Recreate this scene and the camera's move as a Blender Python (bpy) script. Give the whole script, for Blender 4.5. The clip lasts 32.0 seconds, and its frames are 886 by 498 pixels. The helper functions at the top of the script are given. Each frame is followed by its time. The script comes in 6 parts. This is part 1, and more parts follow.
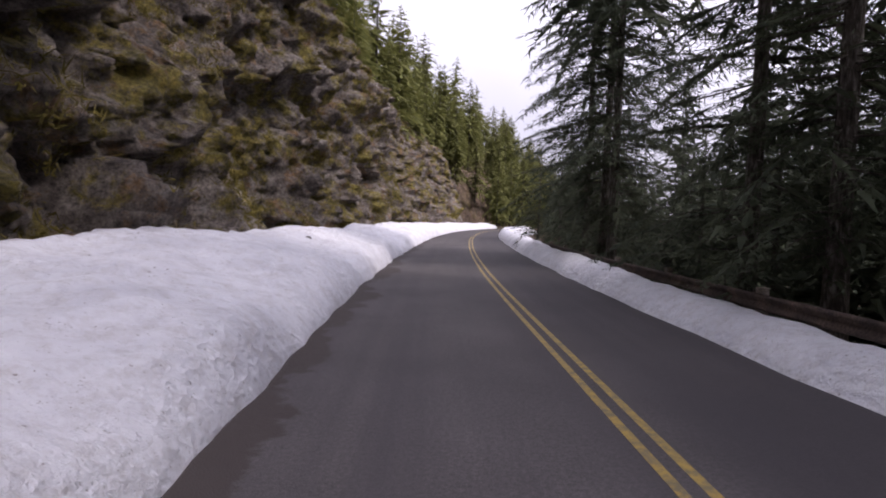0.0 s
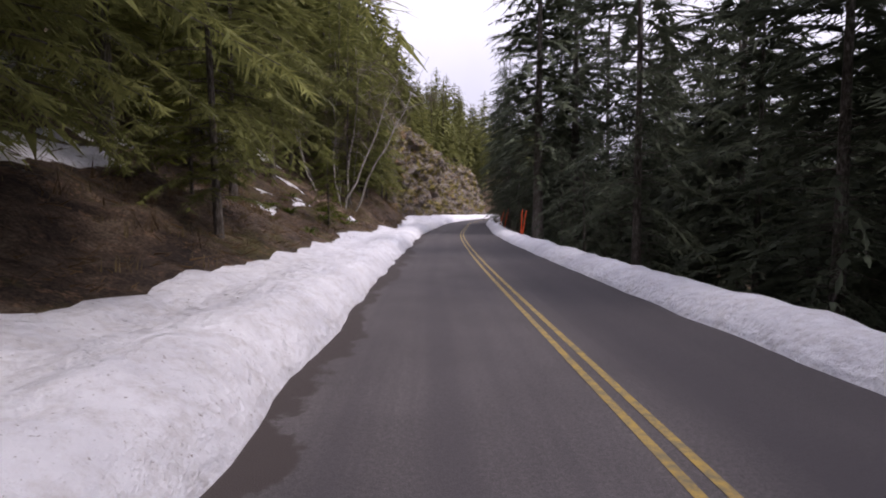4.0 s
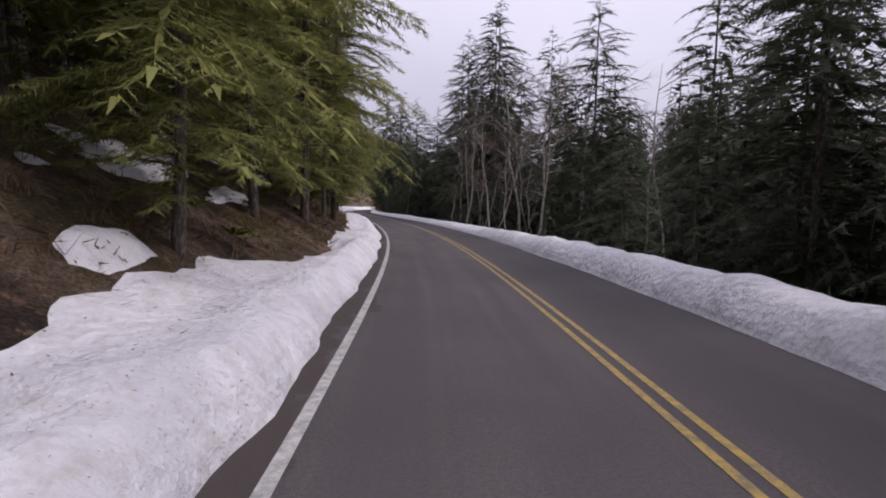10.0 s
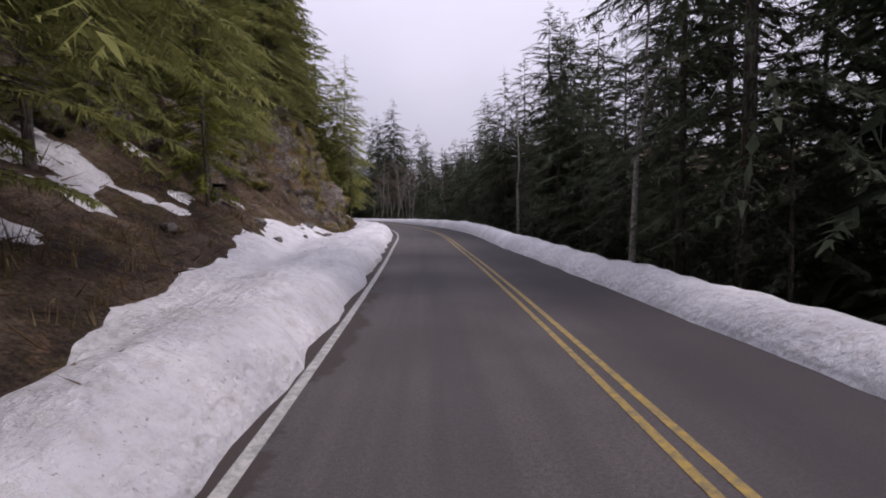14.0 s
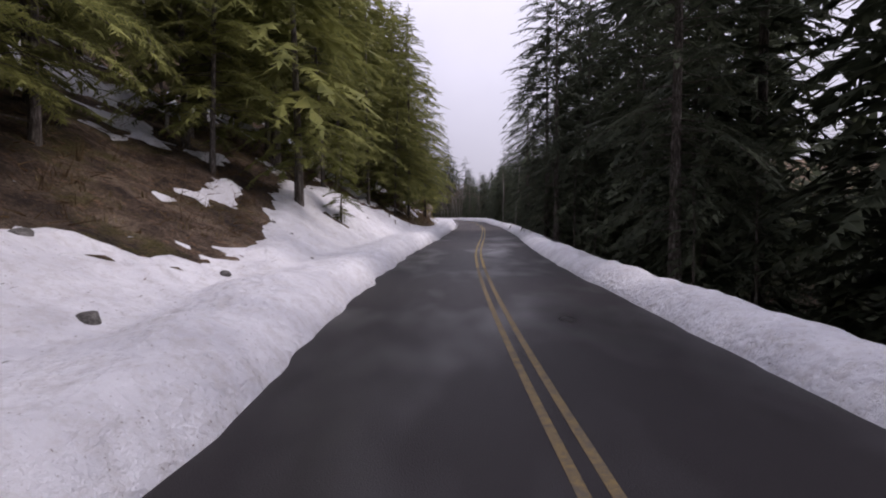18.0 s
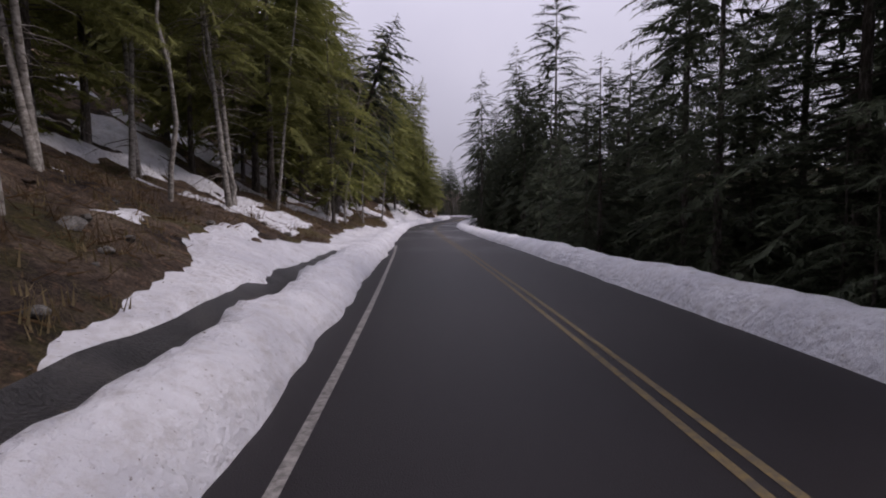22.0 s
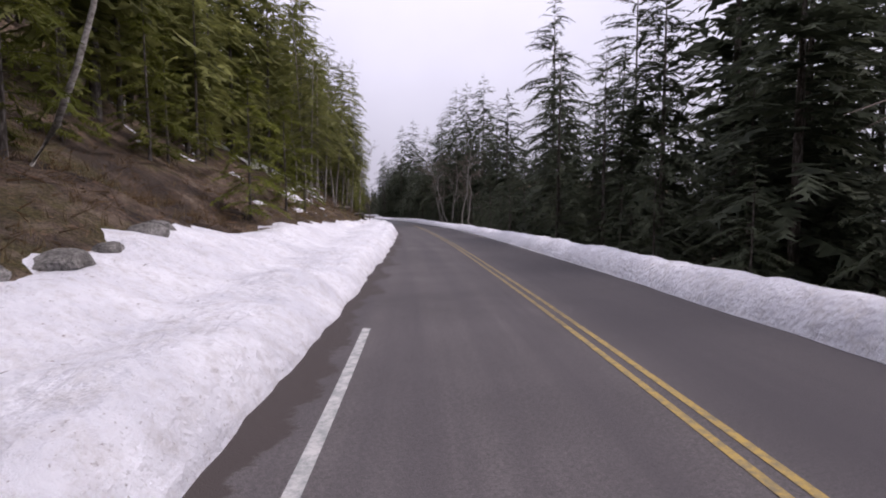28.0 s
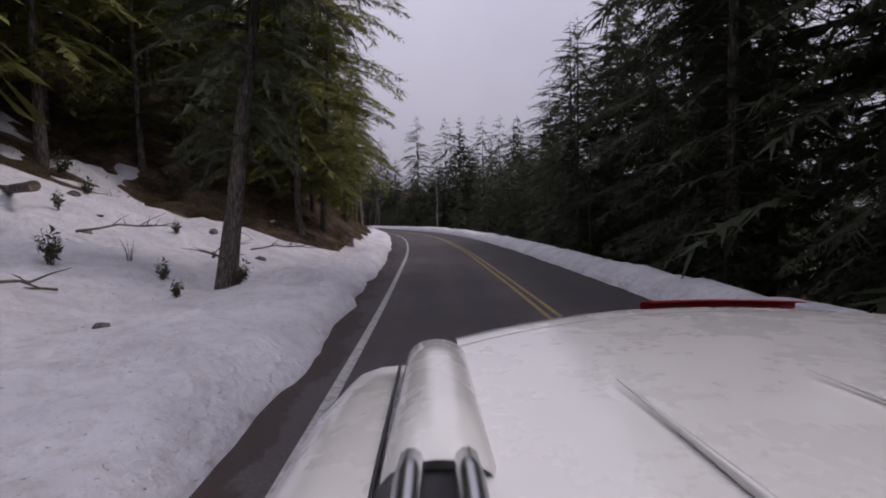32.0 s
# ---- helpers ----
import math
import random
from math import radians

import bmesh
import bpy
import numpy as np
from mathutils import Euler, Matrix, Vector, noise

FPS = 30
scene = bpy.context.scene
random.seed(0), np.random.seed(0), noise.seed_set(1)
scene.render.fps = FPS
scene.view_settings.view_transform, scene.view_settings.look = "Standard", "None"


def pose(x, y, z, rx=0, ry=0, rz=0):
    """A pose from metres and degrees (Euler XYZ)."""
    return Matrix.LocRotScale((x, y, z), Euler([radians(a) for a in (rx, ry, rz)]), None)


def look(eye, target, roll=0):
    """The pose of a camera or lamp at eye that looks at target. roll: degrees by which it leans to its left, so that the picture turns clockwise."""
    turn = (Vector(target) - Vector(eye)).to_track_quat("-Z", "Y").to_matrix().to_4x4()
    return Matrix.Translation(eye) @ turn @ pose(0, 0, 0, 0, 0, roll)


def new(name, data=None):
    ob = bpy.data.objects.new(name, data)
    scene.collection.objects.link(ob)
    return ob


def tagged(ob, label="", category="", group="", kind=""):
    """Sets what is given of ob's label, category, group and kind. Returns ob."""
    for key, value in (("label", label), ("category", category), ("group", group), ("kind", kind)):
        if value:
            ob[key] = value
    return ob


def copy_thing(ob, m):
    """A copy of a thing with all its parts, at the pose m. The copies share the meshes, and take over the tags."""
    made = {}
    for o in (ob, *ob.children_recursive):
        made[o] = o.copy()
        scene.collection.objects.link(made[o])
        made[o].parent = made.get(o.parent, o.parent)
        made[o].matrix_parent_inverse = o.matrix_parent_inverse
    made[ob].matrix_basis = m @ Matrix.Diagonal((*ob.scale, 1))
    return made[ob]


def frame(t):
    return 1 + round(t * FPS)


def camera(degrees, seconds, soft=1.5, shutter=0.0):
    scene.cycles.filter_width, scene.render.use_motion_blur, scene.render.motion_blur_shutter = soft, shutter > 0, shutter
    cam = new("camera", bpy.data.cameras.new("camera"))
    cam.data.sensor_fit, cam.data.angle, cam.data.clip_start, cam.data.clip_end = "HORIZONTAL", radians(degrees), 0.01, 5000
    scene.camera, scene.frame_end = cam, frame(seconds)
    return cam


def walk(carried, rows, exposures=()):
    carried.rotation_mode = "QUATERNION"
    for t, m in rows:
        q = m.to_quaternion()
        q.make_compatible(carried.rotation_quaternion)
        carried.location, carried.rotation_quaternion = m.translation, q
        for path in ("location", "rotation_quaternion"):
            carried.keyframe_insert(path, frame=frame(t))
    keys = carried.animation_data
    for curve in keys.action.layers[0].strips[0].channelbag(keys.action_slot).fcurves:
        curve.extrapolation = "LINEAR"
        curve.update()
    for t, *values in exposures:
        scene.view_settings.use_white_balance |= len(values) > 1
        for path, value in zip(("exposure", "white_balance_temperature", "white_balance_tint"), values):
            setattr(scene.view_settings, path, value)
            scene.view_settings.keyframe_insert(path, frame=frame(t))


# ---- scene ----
cam = camera(79.5, 32.0, soft=1.9, shutter=0.01)
# seconds, x, y, pitch, lean, yaw of a camera 1.72 m over the road
PATH = [
(0.0, 0.00, 0.00, -3.25, 1.88, -2.79), (0.5, -0.19, -7.70, -3.2, 1.86, -2.08), (1.0, -0.27, -15.40, -3.36, 1.30, -1.15),
(1.5, -0.24, -23.10, -3.50, 1.00, -0.37), (2.0, -0.10, -30.78, -3.54, -0.36, 0.50), (2.5, 0.13, -38.41, -3.96, -0.87, 0.92),
(3.0, 0.41, -45.99, -3.64, -1.11, 1.29), (3.5, 0.73, -53.49, -3.75, -1.07, 1.50), (4.0, 1.08, -60.92, -3.92, -0.24, 1.87),
(4.5, 1.45, -68.26, -3.95, 0.03, 1.94), (5.0, 1.80, -75.54, -3.88, -0.12, 1.54), (5.5, 2.08, -82.77, -3.64, -0.70, 0.84),
(6.0, 2.27, -89.93, -3.71, -1.01, 0.28), (6.5, 2.39, -97.06, -3.84, -1.04, -0.51), (7.0, 2.39, -104.15, -3.96, -1.20, -1.36),
(7.5, 2.28, -111.19, -3.99, -0.64, -2.57), (8.0, 2.01, -118.19, -4.40, -0.18, -3.81), (8.5, 1.57, -125.14, -4.43, 0.40, -5.41),
(9.0, 0.95, -132.05, -4.46, 0.76, -6.97), (9.5, 0.14, -138.95, -4.52, 1.02, -8.32), (10.0, -0.83, -145.88, -4.55, 0.96, -9.67),
(10.5, -1.99, -152.81, -4.71, 1.03, -11.35), (11.0, -3.38, -159.75, -4.60, 1.31, -13.34), (11.5, -5.00, -166.65, -4.67, 1.40, -15.08),
(12.0, -6.82, -173.52, -4.60, 1.27, -16.75), (12.5, -8.82, -180.34, -4.62, -0.08, -17.89), (13.0, -10.92, -187.11, -4.63, -1.84, -18.69),
(13.5, -13.12, -193.82, -4.75, -2.80, -19.58), (14.0, -15.40, -200.48, -4.11, -0.78, -20.26), (14.5, -17.74, -207.11, -3.93, -0.00, -20.67),
(15.0, -20.11, -213.71, -3.97, 0.21, -20.72), (15.5, -22.45, -220.31, -4.10, 0.55, -20.33), (16.0, -24.72, -226.94, -3.97, 0.39, -19.59),
(16.5, -26.93, -233.67, -3.94, 0.65, -18.81), (17.0, -29.07, -240.54, -3.83, -0.25, -17.76), (17.5, -31.11, -247.58, -3.86, -1.53, -16.55),
(18.0, -33.03, -254.77, -3.82, -0.46, -15.45), (18.5, -34.84, -262.04, -3.57, 0.20, -14.44), (19.0, -36.51, -269.35, -4.48, -0.16, -13.40),
(19.5, -38.09, -276.66, -3.97, 0.47, -13.00), (20.0, -39.63, -284.01, -3.63, -0.38, -12.66), (20.5, -41.13, -291.41, -3.91, -0.42, -12.35),
(21.0, -42.66, -298.84, -3.99, -0.40, -12.80), (21.5, -44.25, -306.28, -4.05, -0.05, -13.48), (22.0, -45.95, -313.72, -3.93, -0.36, -14.22),
(22.5, -47.76, -321.16, -3.67, -0.02, -15.07), (23.0, -49.68, -328.60, -3.85, -0.06, -16.01), (23.5, -51.76, -336.08, -3.82, 0.04, -17.00),
(24.0, -53.97, -343.62, -3.91, 0.16, -17.73), (24.5, -56.32, -351.29, -3.53, 0.69, -18.33), (25.0, -58.82, -359.14, -3.55, 0.24, -19.09),
(25.5, -61.50, -367.12, -3.70, 0.19, -20.00), (26.0, -64.37, -375.23, -3.67, 0.41, -20.95), (26.5, -67.42, -383.44, -3.38, 0.26, -21.82),
(27.0, -70.60, -391.72, -3.81, 0.05, -22.23), (27.5, -73.89, -400.01, -3.95, -0.01, -23.05), (28.0, -77.36, -408.27, -3.92, -0.01, -24.62),
(28.5, -81.11, -416.43, -3.82, 0.02, -26.69), (29.0, -85.13, -424.48, -3.89, 0.04, -28.45), (29.5, -89.43, -432.43, -3.75, 1.34, -30.44),
(30.0, -94.01, -440.31, -3.92, 0.32, -31.81), (30.5, -98.83, -448.17, -3.76, -0.07, -33.29), (31.0, -103.89, -456.01, -3.60, -0.93, -34.34),
(31.5, -109.12, -463.81, -3.65, -0.75, -35.45), (32.0, -114.49, -471.58, -3.20, -1.21, -35.86),
]
# seconds, stops, kelvin, tint
EXPOSURES = [(t, e + 0.17, 6480, 22.0) for t, e in ((0.0, 0.38), (1.0, 0.6), (2.0, 0.3), (3.5, 0.28), (6.0, 0.2), (8.0, -0.2), (10.0, -0.15), (11.0, -0.1), (13.0, -0.25), (16.0, 0.15), (17.0, 0.0), (18.0, 0.0), (19.0, -0.3), (22.0, -0.45), (23.0, -0.2), (24.0, 0.0), (26.0, -0.05), (29.0, 0.05), (30.0, -0.08), (31.0, -0.35), (32.0, -0.7))]
walk(cam, [(t, pose(x, y, 1.72, 90 + p, -r, w)) for t, x, y, p, r, w in PATH], EXPOSURES)

# ---- world and sun: a bright overcast day, the sun behind thin cloud beyond the valley side ----
SUN_ELEV, SUN_TURN = 52.0, 108.0
world = bpy.data.worlds.new("sky")
scene.world = world
world.use_nodes = True
wn, wl = world.node_tree.nodes, world.node_tree.links
sky = wn.new("ShaderNodeTexSky")
sky.sky_type, sky.sun_disc = "NISHITA", False
sky.sun_elevation, sky.sun_rotation = radians(SUN_ELEV), radians(SUN_TURN)
sky.air_density, sky.dust_density, sky.ozone_density = 1.0, 3.0, 1.0
cloud_map = wn.new("ShaderNodeTexCoord")
cloud = wn.new("ShaderNodeTexNoise")
cloud.inputs["Scale"].default_value, cloud.inputs["Detail"].default_value = 2.2, 5.0
cloud_ramp = wn.new("ShaderNodeValToRGB")
cloud_ramp.color_ramp.elements[0].position, cloud_ramp.color_ramp.elements[0].color = 0.3, (6.35, 6.45, 7.5, 1)
cloud_ramp.color_ramp.elements[1].position, cloud_ramp.color_ramp.elements[1].color = 0.7, (7.8, 7.9, 8.9, 1)
cloud_mix = wn.new("ShaderNodeMix")
cloud_mix.data_type = "RGBA"
cloud_mix.inputs[0].default_value = 0.9
wl.new(cloud_map.outputs["Generated"], cloud.inputs["Vector"])
wl.new(cloud.outputs["Fac"], cloud_ramp.inputs["Fac"])
wl.new(sky.outputs["Color"], cloud_mix.inputs[6])
wl.new(cloud_ramp.outputs["Color"], cloud_mix.inputs[7])
# an overcast sky is brightest overhead
up_axis = wn.new("ShaderNodeSeparateXYZ")
wl.new(cloud_map.outputs["Generated"], up_axis.inputs[0])
overhead = wn.new("ShaderNodeMapRange")
overhead.inputs["From Min"].default_value, overhead.inputs["From Max"].default_value = 0.0, 1.0
overhead.inputs["To Min"].default_value, overhead.inputs["To Max"].default_value = 0.62, 2.15
wl.new(up_axis.outputs["Z"], overhead.inputs["Value"])
brighten = wn.new("ShaderNodeVectorMath")
brighten.operation = "SCALE"
wl.new(cloud_mix.outputs[2], brighten.inputs[0])
wl.new(overhead.outputs["Result"], brighten.inputs["Scale"])
wl.new(brighten.outputs["Vector"], wn["Background"].inputs["Color"])
wn["Background"].inputs["Strength"].default_value = 0.104
sun = new("sun", bpy.data.lights.new("sun", "SUN"))
sun.data.energy, sun.data.angle, sun.data.color = 1.8, radians(18), (1.0, 0.955, 0.89)
toward = Vector((math.sin(radians(SUN_TURN)) * math.cos(radians(SUN_ELEV)), math.cos(radians(SUN_TURN)) * math.cos(radians(SUN_ELEV)), math.sin(radians(SUN_ELEV))))
sun.matrix_world = look(toward * 200, (0, 0, 0))


# ---- materials ----
def material(name, rough=0.8, spec=0.3):
    m = bpy.data.materials.new(name)
    m.use_nodes = True
    b = m.node_tree.nodes["Principled BSDF"]
    b.inputs["Roughness"].default_value = rough
    b.inputs["Specular IOR Level"].default_value = spec
    return m, m.node_tree.nodes, m.node_tree.links, b


def noise_node(n, l, scale, detail=5.0, vec=None, rough=0.55):
    t = n.new("ShaderNodeTexNoise")
    t.inputs["Scale"].default_value, t.inputs["Detail"].default_value, t.inputs["Roughness"].default_value = scale, detail, rough
    if vec is not None:
        l.new(vec, t.inputs["Vector"])
    return t.outputs["Fac"]


def ramp_node(n, l, fac, stops):
    r = n.new("ShaderNodeValToRGB")
    e = r.color_ramp.elements
    while len(e) < len(stops):
        e.new(0.5)
    for k, (p, c) in enumerate(stops):
        e[k].position, e[k].color = p, (*c, 1) if len(c) == 3 else c
    l.new(fac, r.inputs["Fac"])
    return r.outputs["Color"]


def mix_node(n, l, fac, a, b):
    m = n.new("ShaderNodeMix")
    m.data_type = "RGBA"
    for k, v in ((0, fac), (6, a), (7, b)):
        if isinstance(v, (int, float)):
            m.inputs[k].default_value = v
        elif isinstance(v, tuple):
            m.inputs[k].default_value = (*v, 1)
        else:
            l.new(v, m.inputs[k])
    return m.outputs[2]


def bump_node(n, l, b, height, strength, dist):
    u = n.new("ShaderNodeBump")
    u.inputs["Strength"].default_value, u.inputs["Distance"].default_value = strength, dist
    l.new(height, u.inputs["Height"])
    l.new(u.outputs["Normal"], b.inputs["Normal"])


def object_vec(n):
    return n.new("ShaderNodeTexCoord").outputs["Object"]


def blotched(name, dark, mid, light, scale=3.0, fine=40.0, rough=0.85, bump=0.5, dist=0.02, spec=0.25):
    """A matt surface with two scales of colour variation and a fine relief."""
    m, n, l, b = material(name, rough, spec)
    v = object_vec(n)
    big, small = noise_node(n, l, scale, 6, v), noise_node(n, l, fine, 4, v)
    c = ramp_node(n, l, big, [(0.3, dark), (0.5, mid), (0.7, light)])
    c2 = ramp_node(n, l, small, [(0.35, (0.55, 0.55, 0.55)), (0.65, (1.25, 1.25, 1.25))])
    mul = n.new("ShaderNodeMix")
    mul.data_type, mul.blend_type = "RGBA", "MULTIPLY"
    mul.inputs[0].default_value = 1.0
    l.new(c, mul.inputs[6])
    l.new(c2, mul.inputs[7])
    l.new(mul.outputs[2], b.inputs["Base Color"])
    bump_node(n, l, b, small, bump, dist)
    return m


def snow_material():
    m, n, l, b = material("old_snow", 0.6, 0.3)
    v = object_vec(n)
    base = ramp_node(n, l, noise_node(n, l, 0.8, 7, v, 0.6), [(0.3, (0.54, 0.54, 0.58)), (0.62, (0.74, 0.74, 0.77))])
    grime = ramp_node(n, l, noise_node(n, l, 3.4, 10, v, 0.8), [(0.47, (0, 0, 0)), (0.66, (0.62, 0.62, 0.62))])
    c = mix_node(n, l, grime, base, (0.44, 0.41, 0.39))
    specks = ramp_node(n, l, noise_node(n, l, 22, 4, v, 0.65), [(0.63, (0, 0, 0)), (0.71, (0.85, 0.85, 0.85))])
    c = mix_node(n, l, specks, c, (0.17, 0.14, 0.115))
    l.new(c, b.inputs["Base Color"])
    lumps = n.new("ShaderNodeMath")
    lumps.operation = "ADD"
    l.new(noise_node(n, l, 4.0, 8, v, 0.7), lumps.inputs[0])
    cell = n.new("ShaderNodeTexVoronoi")
    cell.inputs["Scale"].default_value = 7.0
    l.new(v, cell.inputs["Vector"])
    soft = n.new("ShaderNodeMath")
    soft.operation = "MULTIPLY"
    soft.inputs[1].default_value = 0.35
    l.new(cell.outputs["Distance"], soft.inputs[0])
    l.new(soft.outputs[0], lumps.inputs[1])
    grains = n.new("ShaderNodeMath")
    grains.operation = "MULTIPLY_ADD"
    grains.inputs[1].default_value = 0.16
    l.new(noise_node(n, l, 26.0, 4, v, 0.7), grains.inputs[0])
    l.new(lumps.outputs[0], grains.inputs[2])
    bump_node(n, l, b, grains.outputs[0], 0.75, 0.2)
    return m


def floor_material():
    """Forest floor: needles and dark soil, straw-coloured grass, rusty leaves and cushions of moss."""
    m, n, l, b = material("forest_floor", 0.95, 0.2)
    v = object_vec(n)
    c = ramp_node(n, l, noise_node(n, l, 0.7, 10, v, 0.74), [(0.34, (0.026, 0.019, 0.016)), (0.45, (0.09, 0.062, 0.046)), (0.55, (0.2, 0.142, 0.1)), (0.68, (0.36, 0.275, 0.2))])
    moss = ramp_node(n, l, noise_node(n, l, 0.3, 10, v, 0.76), [(0.51, (0, 0, 0)), (0.6, (0.8, 0.8, 0.8))])
    c = mix_node(n, l, moss, c, (0.125, 0.11, 0.032))
    leaves = ramp_node(n, l, noise_node(n, l, 3.4, 8, v, 0.74), [(0.55, (0, 0, 0)), (0.64, (0.8, 0.8, 0.8))])
    c = mix_node(n, l, leaves, c, (0.33, 0.2, 0.12))
    soil = ramp_node(n, l, noise_node(n, l, 0.16, 9, v, 0.7), [(0.5, (0, 0, 0)), (0.64, (0.75, 0.75, 0.75))])
    c = mix_node(n, l, soil, c, (0.055, 0.04, 0.033))
    fine = ramp_node(n, l, noise_node(n, l, 17, 7, v, 0.75), [(0.34, (0.24, 0.24, 0.24)), (0.66, (1.3, 1.3, 1.3))])
    mul = n.new("ShaderNodeMix")
    mul.data_type, mul.blend_type = "RGBA", "MULTIPLY"
    mul.inputs[0].default_value = 1.0
    l.new(c, mul.inputs[6])
    l.new(fine, mul.inputs[7])
    l.new(mul.outputs[2], b.inputs["Base Color"])
    bump_node(n, l, b, noise_node(n, l, 6, 10, v, 0.75), 1.0, 0.3)
    return m


def road_material():
    """Worn asphalt; the map named way gives metres along and across the road, for wheel tracks and wet stretches."""
    m, n, l, b = material("asphalt", 0.8, 0.22)
    uv = n.new("ShaderNodeUVMap")
    uv.uv_map = "way"
    sep = n.new("ShaderNodeSeparateXYZ")
    l.new(uv.outputs["UV"], sep.inputs[0])
    v = object_vec(n)
    base = ramp_node(n, l, noise_node(n, l, 0.35, 6, v), [(0.3, (0.062, 0.056, 0.056)), (0.7, (0.1, 0.09, 0.09))])
    grain = ramp_node(n, l, noise_node(n, l, 90, 3, v), [(0.3, (0.7, 0.7, 0.7)), (0.7, (1.25, 1.25, 1.25))])
    mul = n.new("ShaderNodeMix")
    mul.data_type, mul.blend_type = "RGBA", "MULTIPLY"
    mul.inputs[0].default_value = 1.0
    l.new(base, mul.inputs[6])
    l.new(grain, mul.inputs[7])
    # chips of pale and dark stone that the tyres have laid bare
    chips = ramp_node(n, l, noise_node(n, l, 26, 8, v, 0.85), [(0.3, (0.55, 0.55, 0.55)), (0.5, (1.0, 1.0, 1.0)), (0.7, (1.7, 1.66, 1.62))])
    laid = n.new("ShaderNodeMix")
    laid.data_type, laid.blend_type = "RGBA", "MULTIPLY"
    laid.inputs[0].default_value = 1.0
    l.new(mul.outputs[2], laid.inputs[6])
    l.new(chips, laid.inputs[7])
    streak_map = n.new("ShaderNodeMapping")
    streak_map.inputs["Scale"].default_value = (0.04, 1.6, 1)
    l.new(uv.outputs["UV"], streak_map.inputs["Vector"])
    streak = ramp_node(n, l, noise_node(n, l, 1.0, 4, streak_map.outputs["Vector"]), [(0.4, (0, 0, 0)), (0.62, (0.65, 0.65, 0.65))])
    c = mix_node(n, l, streak, laid.outputs[2], (0.058, 0.052, 0.055))
    # the valley-side lane is of darker, newer asphalt
    lane = n.new("ShaderNodeMapRange")
    lane.inputs["From Min"].default_value, lane.inputs["From Max"].default_value = 0.15, 0.75
    lane.inputs["To Max"].default_value = 0.6
    l.new(sep.outputs["Y"], lane.inputs["Value"])
    c = mix_node(n, l, lane.outputs["Result"], c, (0.043, 0.039, 0.042))
    # wet where melt water crosses: between 205 and 364 m along, in patches
    zone = n.new("ShaderNodeMapRange")
    zone.inputs["From Min"].default_value, zone.inputs["From Max"].default_value = 205, 238
    l.new(sep.outputs["X"], zone.inputs["Value"])
    zone_b = n.new("ShaderNodeMapRange")
    zone_b.inputs["From Min"].default_value, zone_b.inputs["From Max"].default_value = 364, 335
    l.new(sep.outputs["X"], zone_b.inputs["Value"])
    both = n.new("ShaderNodeMath")
    both.operation = "MULTIPLY"
    l.new(zone.outputs["Result"], both.inputs[0])
    l.new(zone_b.outputs["Result"], both.inputs[1])
    # a damp margin below the snow bank
    rim = n.new("ShaderNodeUVMap")
    rim.uv_map = "rim"
    rim_sep = n.new("ShaderNodeSeparateXYZ")
    l.new(rim.outputs["UV"], rim_sep.inputs[0])
    margin = n.new("ShaderNodeMapRange")
    margin.inputs["From Min"].default_value, margin.inputs["From Max"].default_value = 0.03, -0.05
    wander = n.new("ShaderNodeMath")
    wander.operation = "MULTIPLY_ADD"
    l.new(noise_node(n, l, 0.5, 8, v, 0.65), wander.inputs[0])
    wander.inputs[1].default_value = 2.4
    l.new(rim_sep.outputs["X"], wander.inputs[2])
    shift = n.new("ShaderNodeMath")
    shift.operation = "SUBTRACT"
    shift.inputs[1].default_value = 1.5
    l.new(wander.outputs[0], shift.inputs[0])
    l.new(shift.outputs[0], margin.inputs["Value"])
    c = mix_node(n, l, margin.outputs["Result"], c, (0.05, 0.041, 0.038))
    c = mix_node(n, l, both.outputs[0], c, (0.015, 0.0125, 0.0135))
    l.new(c, b.inputs["Base Color"])
    pool_map = n.new("ShaderNodeMapping")
    pool_map.inputs["Scale"].default_value = (0.16, 0.35, 1)
    l.new(uv.outputs["UV"], pool_map.inputs["Vector"])
    pool = ramp_node(n, l, noise_node(n, l, 1.0, 3, pool_map.outputs["Vector"]), [(0.48, (0, 0, 0)), (0.74, (1, 1, 1))])
    wet = n.new("ShaderNodeMath")
    wet.operation = "MULTIPLY"
    # standing water only as far as 300 m
    zone_c = n.new("ShaderNodeMapRange")
    zone_c.inputs["From Min"].default_value, zone_c.inputs["From Max"].default_value = 300, 270
    l.new(sep.outputs["X"], zone_c.inputs["Value"])
    here = n.new("ShaderNodeMath")
    here.operation = "MULTIPLY"
    l.new(both.outputs[0], here.inputs[0])
    l.new(zone_c.outputs["Result"], here.inputs[1])
    l.new(here.outputs[0], wet.inputs[0])
    l.new(pool, wet.inputs[1])
    film = n.new("ShaderNodeMath")
    film.operation = "MULTIPLY_ADD"
    film.inputs[1].default_value, film.inputs[2].default_value = -0.30, 0.80
    l.new(both.outputs[0], film.inputs[0])
    rough = n.new("ShaderNodeMath")
    rough.operation = "MULTIPLY_ADD"
    rough.inputs[1].default_value = -0.3
    l.new(wet.outputs[0], rough.inputs[0])
    l.new(film.outputs[0], rough.inputs[2])
    l.new(rough.outputs[0], b.inputs["Roughness"])
    gloss = n.new("ShaderNodeMapRange")
    gloss.inputs["To Min"].default_value, gloss.inputs["To Max"].default_value = 0.16, 0.5
    l.new(wet.outputs[0], gloss.inputs["Value"])
    l.new(gloss.outputs["Result"], b.inputs["Specular IOR Level"])
    dry = n.new("ShaderNodeMapRange")
